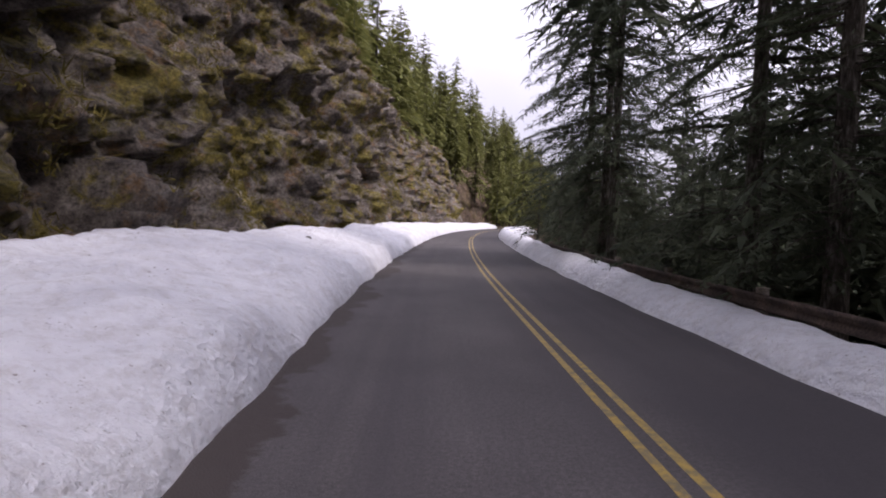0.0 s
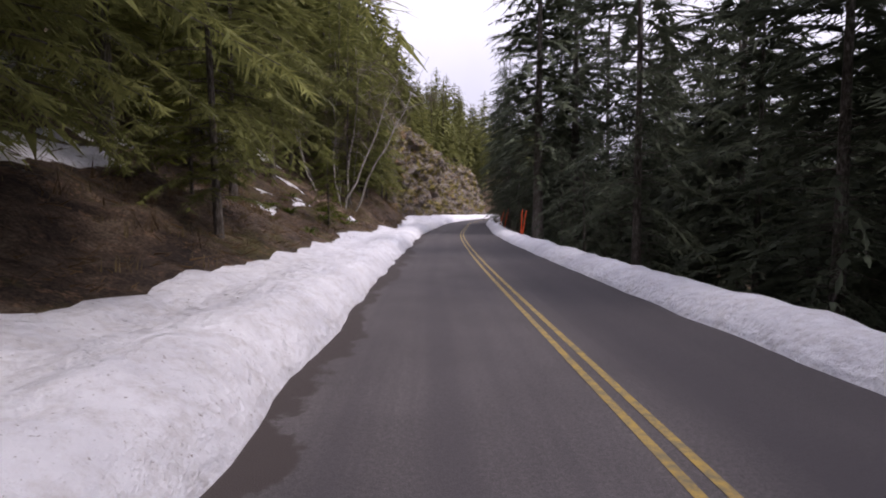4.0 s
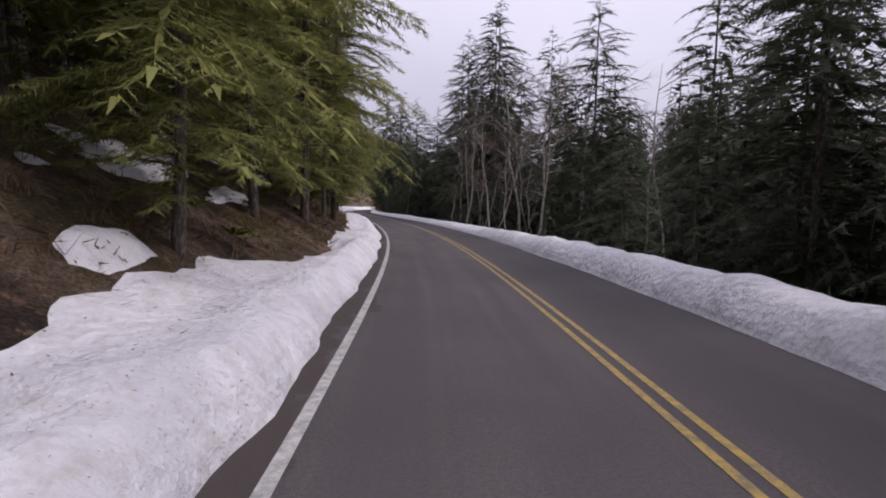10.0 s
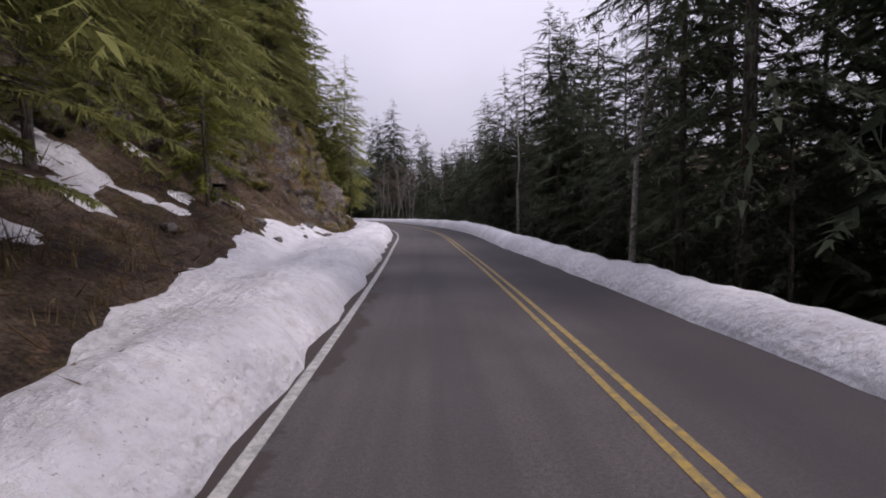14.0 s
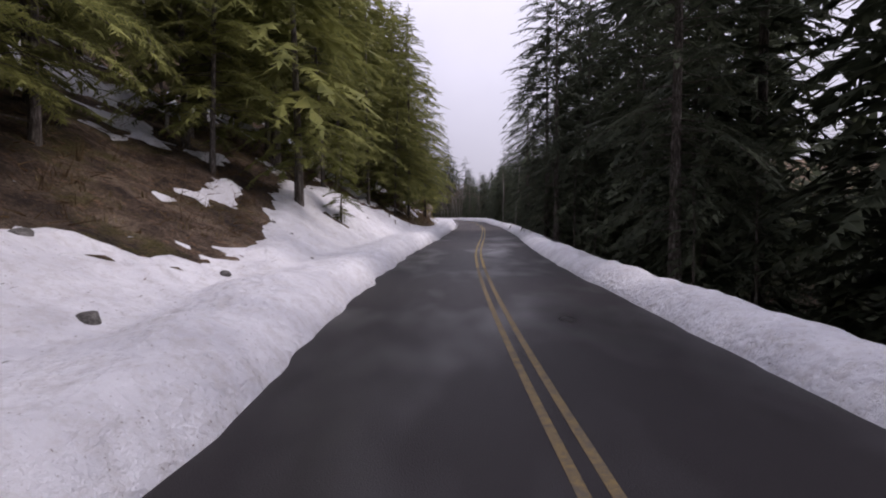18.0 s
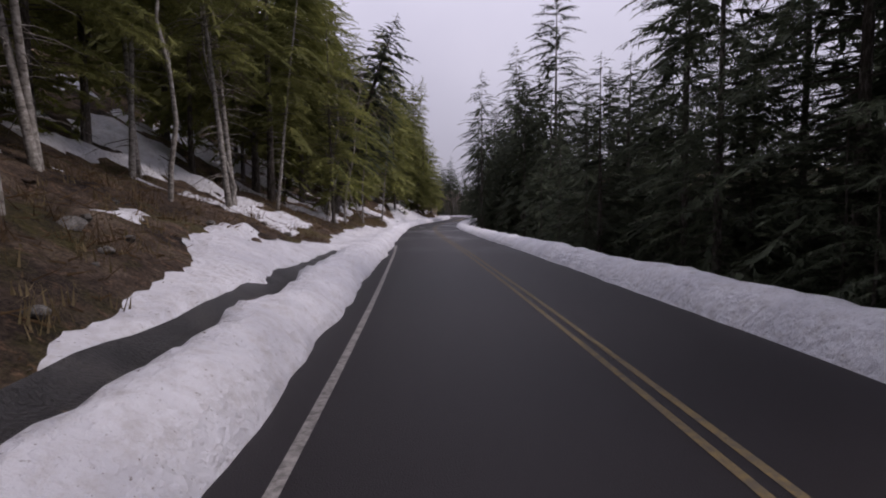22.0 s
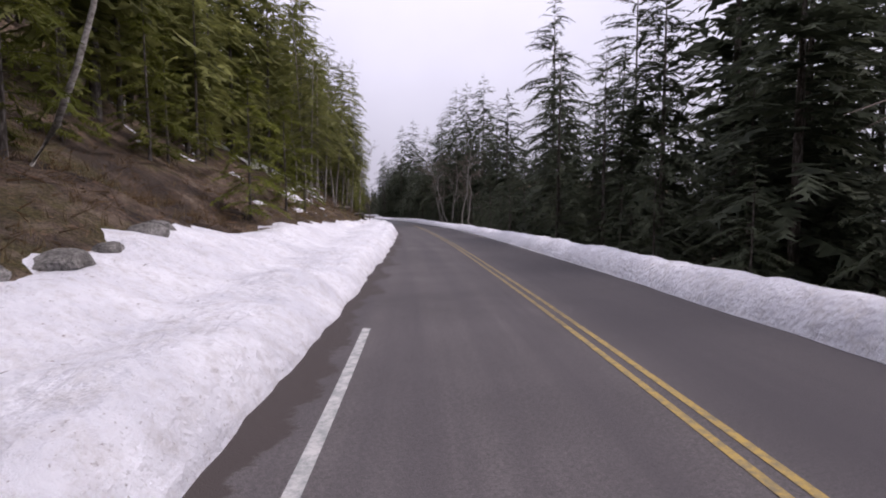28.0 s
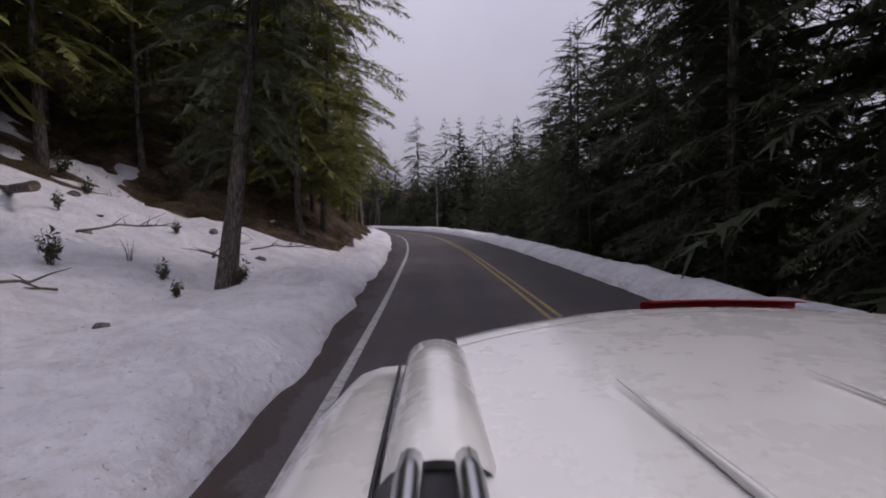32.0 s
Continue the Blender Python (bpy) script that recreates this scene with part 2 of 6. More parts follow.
    dry.inputs["To Min"].default_value, dry.inputs["To Max"].default_value = 0.6, 0.05
    l.new(wet.outputs[0], dry.inputs["Value"])
    u = n.new("ShaderNodeBump")
    u.inputs["Distance"].default_value = 0.012
    l.new(dry.outputs["Result"], u.inputs["Strength"])
    l.new(noise_node(n, l, 70, 3, v), u.inputs["Height"])
    l.new(u.outputs["Normal"], b.inputs["Normal"])
    return m


def paint_material(name, colour, worn):
    m, n, l, b = material(name, 0.7, 0.3)
    v = object_vec(n)
    f = ramp_node(n, l, noise_node(n, l, 7, 8, v, 0.75), [(0.40, (0.15, 0.15, 0.15)), (0.60, (1, 1, 1))])
    l.new(mix_node(n, l, f, worn, colour), b.inputs["Base Color"])
    bump_node(n, l, b, noise_node(n, l, 80, 3, v), 0.4, 0.01)
    return m


def needle_material(name, dark, light, dry):
    m, n, l, b = material(name, 0.7, 0.1)
    geo, info = n.new("ShaderNodeNewGeometry"), n.new("ShaderNodeObjectInfo")
    mixed = n.new("ShaderNodeMath")
    mixed.operation = "MULTIPLY_ADD"
    mixed.inputs[1].default_value = 0.32
    l.new(geo.outputs["Random Per Island"], mixed.inputs[0])
    half_noise = n.new("ShaderNodeMath")
    half_noise.operation = "MULTIPLY_ADD"
    half_noise.inputs[1].default_value, half_noise.inputs[2].default_value = 1.3, -0.4
    l.new(noise_node(n, l, 0.9, 3, object_vec(n)), half_noise.inputs[0])
    l.new(half_noise.outputs[0], mixed.inputs[2])
    c = ramp_node(n, l, mixed.outputs[0], [(0.1, dark), (0.7, light), (1.0, dry)])
    hue = n.new("ShaderNodeHueSaturation")
    val = n.new("ShaderNodeMapRange")
    val.inputs["To Min"].default_value, val.inputs["To Max"].default_value = 0.7, 1.3
    l.new(info.outputs["Random"], val.inputs["Value"])
    l.new(val.outputs["Result"], hue.inputs["Value"])
    l.new(c, hue.inputs["Color"])
    l.new(hue.outputs["Color"], b.inputs["Base Color"])
    thin = n.new("ShaderNodeBsdfTranslucent")
    l.new(hue.outputs["Color"], thin.inputs["Color"])
    blend = n.new("ShaderNodeMixShader")
    blend.inputs[0].default_value = 0.38
    l.new(b.outputs[0], blend.inputs[1])
    l.new(thin.outputs[0], blend.inputs[2])
    l.new(blend.outputs[0], n["Material Output"].inputs["Surface"])
    return m


def bark_material(name, a, b_, c_, rings=0.0):
    m, n, l, b = material(name, 0.9, 0.15)
    mp = n.new("ShaderNodeMapping")
    mp.inputs["Scale"].default_value = (9, 9, 2.2) if not rings else (4, 4, 5.5)
    l.new(object_vec(n), mp.inputs["Vector"])
    f = noise_node(n, l, 1.6, 7, mp.outputs["Vector"], 0.65)
    l.new(ramp_node(n, l, f, [(0.32, a), (0.5, b_), (0.7, c_)]), b.inputs["Base Color"])
    bump_node(n, l, b, f, 0.8, 0.03)
    return m


def rock_material():
    """Grey-brown rock with pale lichen, rusty stains, ochre moss and darker patches."""
    m, n, l, b = material("mossy_rock", 0.9, 0.25)
    v = object_vec(n)
    c = ramp_node(n, l, noise_node(n, l, 0.9, 10, v, 0.72), [(0.34, (0.07, 0.058, 0.054)), (0.46, (0.19, 0.16, 0.142)), (0.57, (0.31, 0.27, 0.24)), (0.7, (0.45, 0.42, 0.39))])
    dark_patches = ramp_node(n, l, noise_node(n, l, 0.32, 8, v, 0.68), [(0.53, (0, 0, 0)), (0.64, (0.8, 0.8, 0.8))])
    c = mix_node(n, l, dark_patches, c, (0.07, 0.055, 0.05))
    rust = ramp_node(n, l, noise_node(n, l, 0.7, 9, v, 0.74), [(0.53, (0, 0, 0)), (0.62, (0.85, 0.85, 0.85))])
    c = mix_node(n, l, rust, c, (0.27, 0.155, 0.065))
    moss = ramp_node(n, l, noise_node(n, l, 0.48, 11, v, 0.76), [(0.49, (0, 0, 0)), (0.56, (0.95, 0.95, 0.95))])
    moss_tone = ramp_node(n, l, noise_node(n, l, 2.6, 8, v, 0.7), [(0.38, (0.085, 0.075, 0.018)), (0.52, (0.22, 0.18, 0.04)), (0.66, (0.36, 0.28, 0.07))])
    c = mix_node(n, l, moss, c, moss_tone)
    fine = ramp_node(n, l, noise_node(n, l, 7, 11, v, 0.8), [(0.36, (0.2, 0.2, 0.2)), (0.5, (0.9, 0.9, 0.9)), (0.66, (1.7, 1.7, 1.7))])
    mul = n.new("ShaderNodeMix")
    mul.data_type, mul.blend_type = "RGBA", "MULTIPLY"
    mul.inputs[0].default_value = 1.0
    l.new(c, mul.inputs[6])
    l.new(fine, mul.inputs[7])
    l.new(mul.outputs[2], b.inputs["Base Color"])
    bump_node(n, l, b, noise_node(n, l, 4.0, 13, v, 0.82), 1.0, 0.5)
    return m


def plain(name, colour, rough=0.5, metal=0.0, coat=0.0):
    m, n, l, b = material(name, rough, 0.5)
    f = noise_node(n, l, 14, 5, object_vec(n))
    lo, hi = tuple(0.9 * c for c in colour), tuple(min(1, 1.06 * c) for c in colour)
    l.new(ramp_node(n, l, f, [(0.35, lo), (0.65, hi)]), b.inputs["Base Color"])
    b.inputs["Metallic"].default_value, b.inputs["Coat Weight"].default_value = metal, coat
    return m


SNOW, ASPHALT, ROCK = snow_material(), road_material(), rock_material()
YELLOW = paint_material("worn_yellow_paint", (0.34, 0.23, 0.055), (0.12, 0.105, 0.07))
DULL_WHITE = paint_material("faded_white_paint", (0.24, 0.225, 0.21), (0.07, 0.065, 0.06))
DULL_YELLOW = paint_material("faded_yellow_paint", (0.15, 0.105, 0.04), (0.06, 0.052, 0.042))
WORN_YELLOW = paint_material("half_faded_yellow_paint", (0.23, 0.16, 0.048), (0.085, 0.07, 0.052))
WHITE = paint_material("worn_white_paint", (0.42, 0.405, 0.39), (0.17, 0.19, 0.18))
FLOOR = floor_material()
GRAVEL = blotched("wet_gravel", (0.012, 0.011, 0.011), (0.026, 0.024, 0.024), (0.05, 0.046, 0.044), 2.0, 30.0, 0.4, 0.8, 0.04)
STRAW = needle_material("dead_grass", (0.10, 0.075, 0.04), (0.26, 0.2, 0.11), (0.16, 0.15, 0.05))
MOSS = needle_material("ochre_moss", (0.09, 0.075, 0.02), (0.22, 0.18, 0.05), (0.2, 0.12, 0.05))
# one foliage in two tones: hillside coloured as sunlit, valley as in shade
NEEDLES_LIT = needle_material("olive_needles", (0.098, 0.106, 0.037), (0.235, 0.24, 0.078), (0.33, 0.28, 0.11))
NEEDLES_SHADED = needle_material("dark_needles", (0.042, 0.05, 0.035), (0.1, 0.116, 0.072), (0.145, 0.13, 0.085))
NEEDLES_YOUNG = needle_material("young_needles", (0.065, 0.078, 0.014), (0.165, 0.175, 0.034), (0.22, 0.20, 0.06))
BARK = bark_material("conifer_bark", (0.032, 0.027, 0.023), (0.085, 0.072, 0.062), (0.24, 0.22, 0.20))
ALDER = bark_material("alder_bark", (0.06, 0.05, 0.043), (0.24, 0.22, 0.195), (0.42, 0.40, 0.37), 1.0)
TWIG = blotched("dry_twigs", (0.06, 0.045, 0.035), (0.13, 0.10, 0.08), (0.22, 0.18, 0.15), 3, 30)
FERN = needle_material("fern_green", (0.05, 0.075, 0.012), (0.13, 0.17, 0.025), (0.20, 0.19, 0.05))
BRUSH = needle_material("dry_brush", (0.07, 0.048, 0.03), (0.16, 0.105, 0.055), (0.24, 0.17, 0.09))
STONE = blotched("grey_stone", (0.07, 0.065, 0.06), (0.15, 0.14, 0.13), (0.26, 0.25, 0.235), 2.5, 22, 0.9, 0.8, 0.04)


# ---- small tools ----
def part(name, bm, mat, parent=None, label=""):
    me = bpy.data.meshes.new(name)
    bm.to_mesh(me)
    bm.free()
    me.materials.append(mat)
    ob = new(name, me)
    if parent is not None:
        ob.parent = parent
    if label:
        ob["label"] = label
    return ob


def sheet(name, verts, faces, mat, parent=None, smooth=False):
    """One mesh out of number arrays: faces of three or four corners."""
    me = bpy.data.meshes.new(name)
    verts, faces = np.asarray(verts, np.float32), np.asarray(faces, np.int32)
    k = faces.shape[1]
    me.vertices.add(len(verts))
    me.vertices.foreach_set("co", verts.ravel())
    me.loops.add(faces.size)
    me.loops.foreach_set("vertex_index", faces.ravel())
    me.polygons.add(len(faces))
    me.polygons.foreach_set("loop_start", np.arange(0, faces.size, k, dtype=np.int32))
    if smooth:
        me.polygons.foreach_set("use_smooth", np.ones(len(faces), bool))
    me.update(calc_edges=True)
    me.validate()
    me.materials.append(mat)
    ob = new(name, me)
    if parent is not None:
        ob.parent = parent
    return ob


def grid_faces(rows, cols):
    i = np.arange(rows - 1)[:, None] * cols + np.arange(cols - 1)[None]
    return np.stack([i, i + 1, i + cols + 1, i + cols], -1).reshape(-1, 4)


def value_noise(x, y, seed=0):
    """Smooth noise from 0 to 1 over a plane of unit cells."""
    x, y = np.asarray(x, float), np.asarray(y, float)
    xi, yi = np.floor(x).astype(np.int64), np.floor(y).astype(np.int64)
    fx, fy = x - xi, y - yi
    fx, fy = fx * fx * (3 - 2 * fx), fy * fy * (3 - 2 * fy)

    def h(a, b):
        n = (a * 374761393 + b * 668265263 + seed * 974634777) & 0xFFFFFFFF
        n = ((n ^ (n >> 13)) * 1274126177) & 0xFFFFFFFF
        return ((n ^ (n >> 16)) & 0xFFFF) / 65535.0

    return (h(xi, yi) * (1 - fx) + h(xi + 1, yi) * fx) * (1 - fy) + (h(xi, yi + 1) * (1 - fx) + h(xi + 1, yi + 1) * fx) * fy


def fbm(x, y, octaves=4, seed=0, gain=0.5):
    total, amp, norm = 0.0, 1.0, 0.0
    for k in range(octaves):
        total, norm = total + amp * value_noise(x * 2**k + 17.3 * k, y * 2**k - 9.1 * k, seed + k), norm + amp
        amp *= gain
    return total / norm


def facets(x, y, seed=0):
    """Flat, tilted pieces, each cell a plane of its own: broken rock."""
    best, out = np.full(np.shape(x), 9.0), np.zeros(np.shape(x))
    ix, iy = np.floor(x), np.floor(y)
    for dx in (-1, 0, 1):
        for dy in (-1, 0, 1):
            cx, cy = ix + dx, iy + dy
            h = [np.sin(cx * (127.1 + k * 31.7) + cy * (311.7 - k * 17.3) + seed * 1.7) * 43758.5453 for k in range(5)]
            h = [k - np.floor(k) for k in h]
            ax, ay = x - cx - h[0], y - cy - h[1]
            d = ax * ax + ay * ay
            out = np.where(d < best, (h[2] - 0.5) + 1.3 * (h[3] - 0.5) * ax + 1.3 * (h[4] - 0.45) * ay, out)
            best = np.minimum(best, d)
    return out


# ---- the road's line: the painted middle line, every 20 m from 140 m before the bend to past the end ----
LINE = np.array([
    (29.5, 132.0), (21.2, 114.0), (14.6, 95.2), (9.6, 76.0), (6.2, 57.0), (3.9, 38.0), (2.4, 19.0), (1.77, -0.05), (1.2, -19.99), (1.67, -39.94),
    (2.75, -59.89), (3.93, -79.88), (4.45, -99.94), (4.01, -120.05), (2.12, -140.12), (-1.18, -160.02), (-6.71, -179.4), (-12.84, -198.51), (-19.6, -217.35), (-26.49, -236.08),
    (-32.12, -255.21), (-36.28, -274.73), (-39.85, -294.39), (-43.84, -314.05), (-48.81, -333.52), (-54.71, -352.7), (-61.15, -371.7), (-67.95, -390.57), (-75.32, -409.27), (-83.97, -427.49),
    (-94.14, -444.88), (-105.16, -461.68), (-116.54, -478.15), (-127.91, -494.61), (-139.3, -511.0), (-150.7, -527.5), (-162.0, -544.0)])
LINE_S = (np.arange(len(LINE)) - 7) * 20.0


def spline(u):
    """Catmull-Rom through the line's points, at metres along."""
    q = np.clip((np.asarray(u, float) - LINE_S[0]) / 20.0, 1, len(LINE) - 2.001)
    i = np.floor(q).astype(int)
    t = (q - i)[..., None]
    a, b, c, d = LINE[i - 1], LINE[i], LINE[i + 1], LINE[i + 2] if np.ndim(i) == 0 else LINE[np.minimum(i + 2, len(LINE) - 1)]
    return 0.5 * (2 * b + (c - a) * t + (2 * a - 5 * b + 4 * c - d) * t**2 + (3 * b - a - 3 * c + d) * t**3)


S_MIN, S_MAX = -118.0, 545.0


def place(s, lat):
    """World x, y at metres along the road and metres to the valley side of the middle line; straight on past both ends."""
    s, lat = np.asarray(s, float), np.asarray(lat, float)
    sc = np.clip(s, S_MIN, S_MAX)
    p, d = spline(sc), spline(sc - 2.0) - spline(sc + 2.0)
    d = d / np.linalg.norm(d, axis=-1, keepdims=True)
    far = np.array([0.245, 0.969])
    n = np.stack([d[..., 1], -d[..., 0]], -1)
    n0 = np.array([far[1], -far[0]])
    near_lat = np.clip(lat, -55, 55)
    return p + d * (sc - s)[..., None] + n * near_lat[..., None] + n0 * (lat - near_lat)[..., None]


def table(text):
    v = np.array([[float(k) for k in p.split(":")] for p in text.split()])
    return lambda s: np.interp(s, v[:, 0], v[:, 1])


# metres from the middle line to the asphalt's visible edges, and the snow's width and height on the hill side
left_edge = table("-40:3.4 -6:3.4 32:2.9 84:3.35 105:3.6 126:3.4 154:3.45 165:3.5 183:3.38 218:2.95 232:2.8 246:2.8 269:2.7 307:3.55 330:3.4 353:3.2 378:2.9 410:3.6 436:4.2 448:4.4 462:4.1 487:3.6")
right_edge = table("-40:2.6 -11:2.5 27:2.5 79:2.4 100:2.45 121:2.4 149:2.4 178:1.9 213:2.4 249:2.55 302:2.45 325:2.3 348:2.45 373:3.4 436:2.7 482:2.35")
snow_reach = table("-100:4 -40:4.5 -29:3.8 -17:4.2 -12.5:5.0 -9.5:5.2 -4:4.8 0:3.6 5:3.0 10:2.6 15:2.4 18:2.1 20:2.8 21.5:3.2 25:2.8 28:2.6 30:2.7 32.5:3.2 35:3.0 39:2.8 50:2.6 63:3.4 67:2.7 71:2.7 76:4.4 78:3.5 80:3.4 81:5.2 83:4.0 86:2.2 94:2.1 100:2.25 107:1.9 114:1.8 126:1.6 130:1.35 135:2.1 140:2.5 142:2.2 150:2.9 160:2.8 164:2.3 166:3.4 170:2.4 172:5.0 174.5:4.4 176.5:4.9 177.7:5.6 179.5:4.7 181:4.5 189:3.3 200:1.8 210:1.9 214:2.6 217:2.9 219:4.4 222:6.0 232:6.2 236:6.1 242:4.4 246:3.1 249:4.2 252:4.9 257:5.2 262:4.6 264:2.0 270:1.7 274:1.95 279:2.1 281.5:2.8 285:2.8 292:2.7 295:2.7 297.7:2.2 300:2.5 304:3.2 307:3.9 309:3.2 312:2.4 315:1.85 322:1.7 325:1.65 328.4:2.1 332:2.6 335.6:3.8 340:3.5 343:3.1 344.5:2.7 347:2.9 354:3.3 358.5:3.6 360.3:3.7 361.5:4.2 363:3.1 368:3.6 369.5:4.8 371.6:3.3 374:4.4 377.4:4.5 384:4.6 400:4.2 409:4.1 417.5:2.9 423:2.1 428:2.1 433:1.95 437:1.78 445:1.75 451:1.8 464:1.76 468:1.6 470:1.9 473:3 476:9 482:14 520:14")
bank_width = table("-100:3.5 -40:4 -25:5 -10:4 5:2.2 31:2.1 70:1.9 77:2.6 86:1.7 105:1.3 124:1.1 140:1.7 150:2.2 160:3.2 178:3.4 189:2.4 200:1.6 220:2.1 250:2.2 270:1.3 291:1.8 310:1.7 325:1.4 343:2.4 366:2.6 381:3.2 400:2.3 432:1.5 466:1.2 474:2.2 484:3.0 520:3")
snow_height = table("-40:0.72 0:0.68 31:0.52 70:0.6 105:0.55 124:0.5 160:0.66 189:0.6 213:0.62 240:0.66 270:0.56 305:0.5 330:0.52 354:0.62 375:0.7 400:0.56 443:0.44 466:0.4 480:0.5")
hill_slope = table("-120:0.9 -4:0.95 8:0.9 20:0.6 75:0.40 110:0.52 135:0.6 165:0.8 192:0.7 215:0.58 240:0.6 270:0.45 305:0.42 330:0.65 360:0.52 430:0.55 448:0.65 458:0.8 466:0.75 472:0.4 485:0.27 520:0.3")
cliff = table("-130:1 -13:1 -3:0 141:0 147:1 163:1 171:0")


def ground_height(s, lat):
    """The bare ground: road bed, bank and hill on one side, a shoulder falling to the valley on the other."""
    s, lat = np.asarray(s, float), np.asarray(lat, float)
    u = -lat - left_edge(s)
    w = bank_width(s) + 0.8 * (fbm(s * 0.35, s * 0 + 3.0, 3, 5) - 0.5)
    rise = np.clip(u - w, 0, None)
    k, c = hill_slope(s), cliff(s)
    soft = np.minimum(rise, 7.0) * k + np.clip(rise - 7.0, 0, 30) * np.maximum(0.6, k) + np.clip(rise - 37.0, 0, 60) * 0.45
    back = np.clip(rise - np.interp(s, [20, 100], [3.4, 1.9]), 0, None)
    steep = np.minimum(back, 4.4) * np.interp(s, [-75, -50, 20, 100], [2.6, 3.9, 3.9, 2.3]) + np.clip(back - 4.4, 0, 32) * 0.85 + np.clip(back - 35.0, 0, 60) * 0.45
    hill = 0.3 * np.clip(u / np.maximum(w, 0.5), 0, 1) + soft * (1 - c) + steep * c
    rough = np.clip(rise, 0, 3) / 3
    hill += rough * (1.5 * (fbm(s * 0.13, lat * 0.13, 4, 11) - 0.5) + 0.55 * (fbm(s * 0.7, lat * 0.7, 3, 12) - 0.5) + 0.3 * (fbm(s * 1.9, lat * 1.9, 3, 13) - 0.5))
    v = lat - right_edge(s)
    down = np.clip(v - 0.9, 0, None)
    valley = -0.42 * np.minimum(down, 16) - 0.05 * np.clip(down - 16, 0, 25) + 0.45 * np.clip(down - 45, 0, 90) * np.interp(s, [-60, 90], [1.0, 0.0])
    valley += np.clip(down, 0, 3) / 3 * 1.2 * (fbm(s * 0.2, lat * 0.2, 4, 21) - 0.5)
    return np.where(u > 0, hill, np.where(v > 0, valley, 0.0)) - 0.03


# ---- ground: one sheet to the horizon ----
gs = np.concatenate([[-900, -600, -400, -260, -190, -150], np.arange(-130, 540, 0.9), [560, 600, 680, 800, 1000]])
half = np.concatenate([np.arange(0, 2.2, 1.1), np.arange(2.2, 12, 0.35), np.geomspace(12, 60, 30), [70, 85, 105, 130, 170, 230, 320]])
gl = np.concatenate([-half[::-1], half[1:]])
GS, GL = np.meshgrid(gs, gl, indexing="ij")
gxy = place(GS, GL)
gv = np.concatenate([gxy, ground_height(GS, GL)[..., None] - 0.03], -1).reshape(-1, 3)
tagged(sheet("ground", gv, grid_faces(len(gs), len(gl)), FLOOR, smooth=True), "brown forest floor of needles, soil and dead leaves", "ground", kind="structure")

# ---- road and its paint ----
rs = np.arange(-118, 545, 1.0)
rl = np.linspace(-5.2, 4.6, 15)
RS, RL = np.meshgrid(rs, rl, indexing="ij")
rv = np.concatenate([place(RS, RL), np.zeros(RS.shape + (1,))], -1)
road = sheet("road", rv.reshape(-1, 3), grid_faces(len(rs), len(rl)), ASPHALT, smooth=True)
tagged(road, "two-lane grey asphalt road, wet in its middle stretch", "road", kind="structure")
uv = road.data.uv_layers.new(name="way")
li = np.zeros(len(road.data.loops), np.int32)
road.data.loops.foreach_get("vertex_index", li)
uv.data.foreach_set("uv", np.stack([RS.ravel()[li], RL.ravel()[li]], -1).astype(np.float32).ravel())
rim_uv = road.data.uv_layers.new(name="rim")
rim_uv.data.foreach_set("uv", np.stack([(RL + left_edge(RS)).ravel()[li], (right_edge(RS) - RL).ravel()[li]], -1).astype(np.float32).ravel())


def stripe(name, lat, width, mat, label, first=-115, last=540):
    ss = np.linspace(first, last, int((last - first) / 0.8) + 1)
    a, b = place(ss, np.full_like(ss, lat - width / 2)), place(ss, np.full_like(ss, lat + width / 2))
    v = np.stack([np.c_[a, np.full(len(ss), 0.005)], np.c_[b, np.full(len(ss), 0.005)]], 1).reshape(-1, 3)
    return tagged(sheet(name, v, grid_faces(len(ss), 2), mat), label, "road marking", kind="structure")


for lat in (-0.105, 0.105):
    stripe("middle_line", lat, 0.088, YELLOW, "worn solid yellow line along the road's middle", -115, 243)
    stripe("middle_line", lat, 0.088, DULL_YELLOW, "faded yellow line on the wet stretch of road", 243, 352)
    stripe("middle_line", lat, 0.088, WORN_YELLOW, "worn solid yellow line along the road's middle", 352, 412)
    stripe("middle_line", lat, 0.088, YELLOW, "worn solid yellow line along the road's middle", 412, 540)
stripe("edge_line", -3.1, 0.10, DULL_WHITE, "faded white line on the wet road's edge", 292, 352)
for first, last in ((58, 204), (412, 540)):
    stripe("edge_line", -3.1, 0.12, WHITE, "worn white line along the road's edge", first, last)
stripe("edge_line", 3.1, 0.1, WHITE, "worn white line along the road's edge", 330, 410)

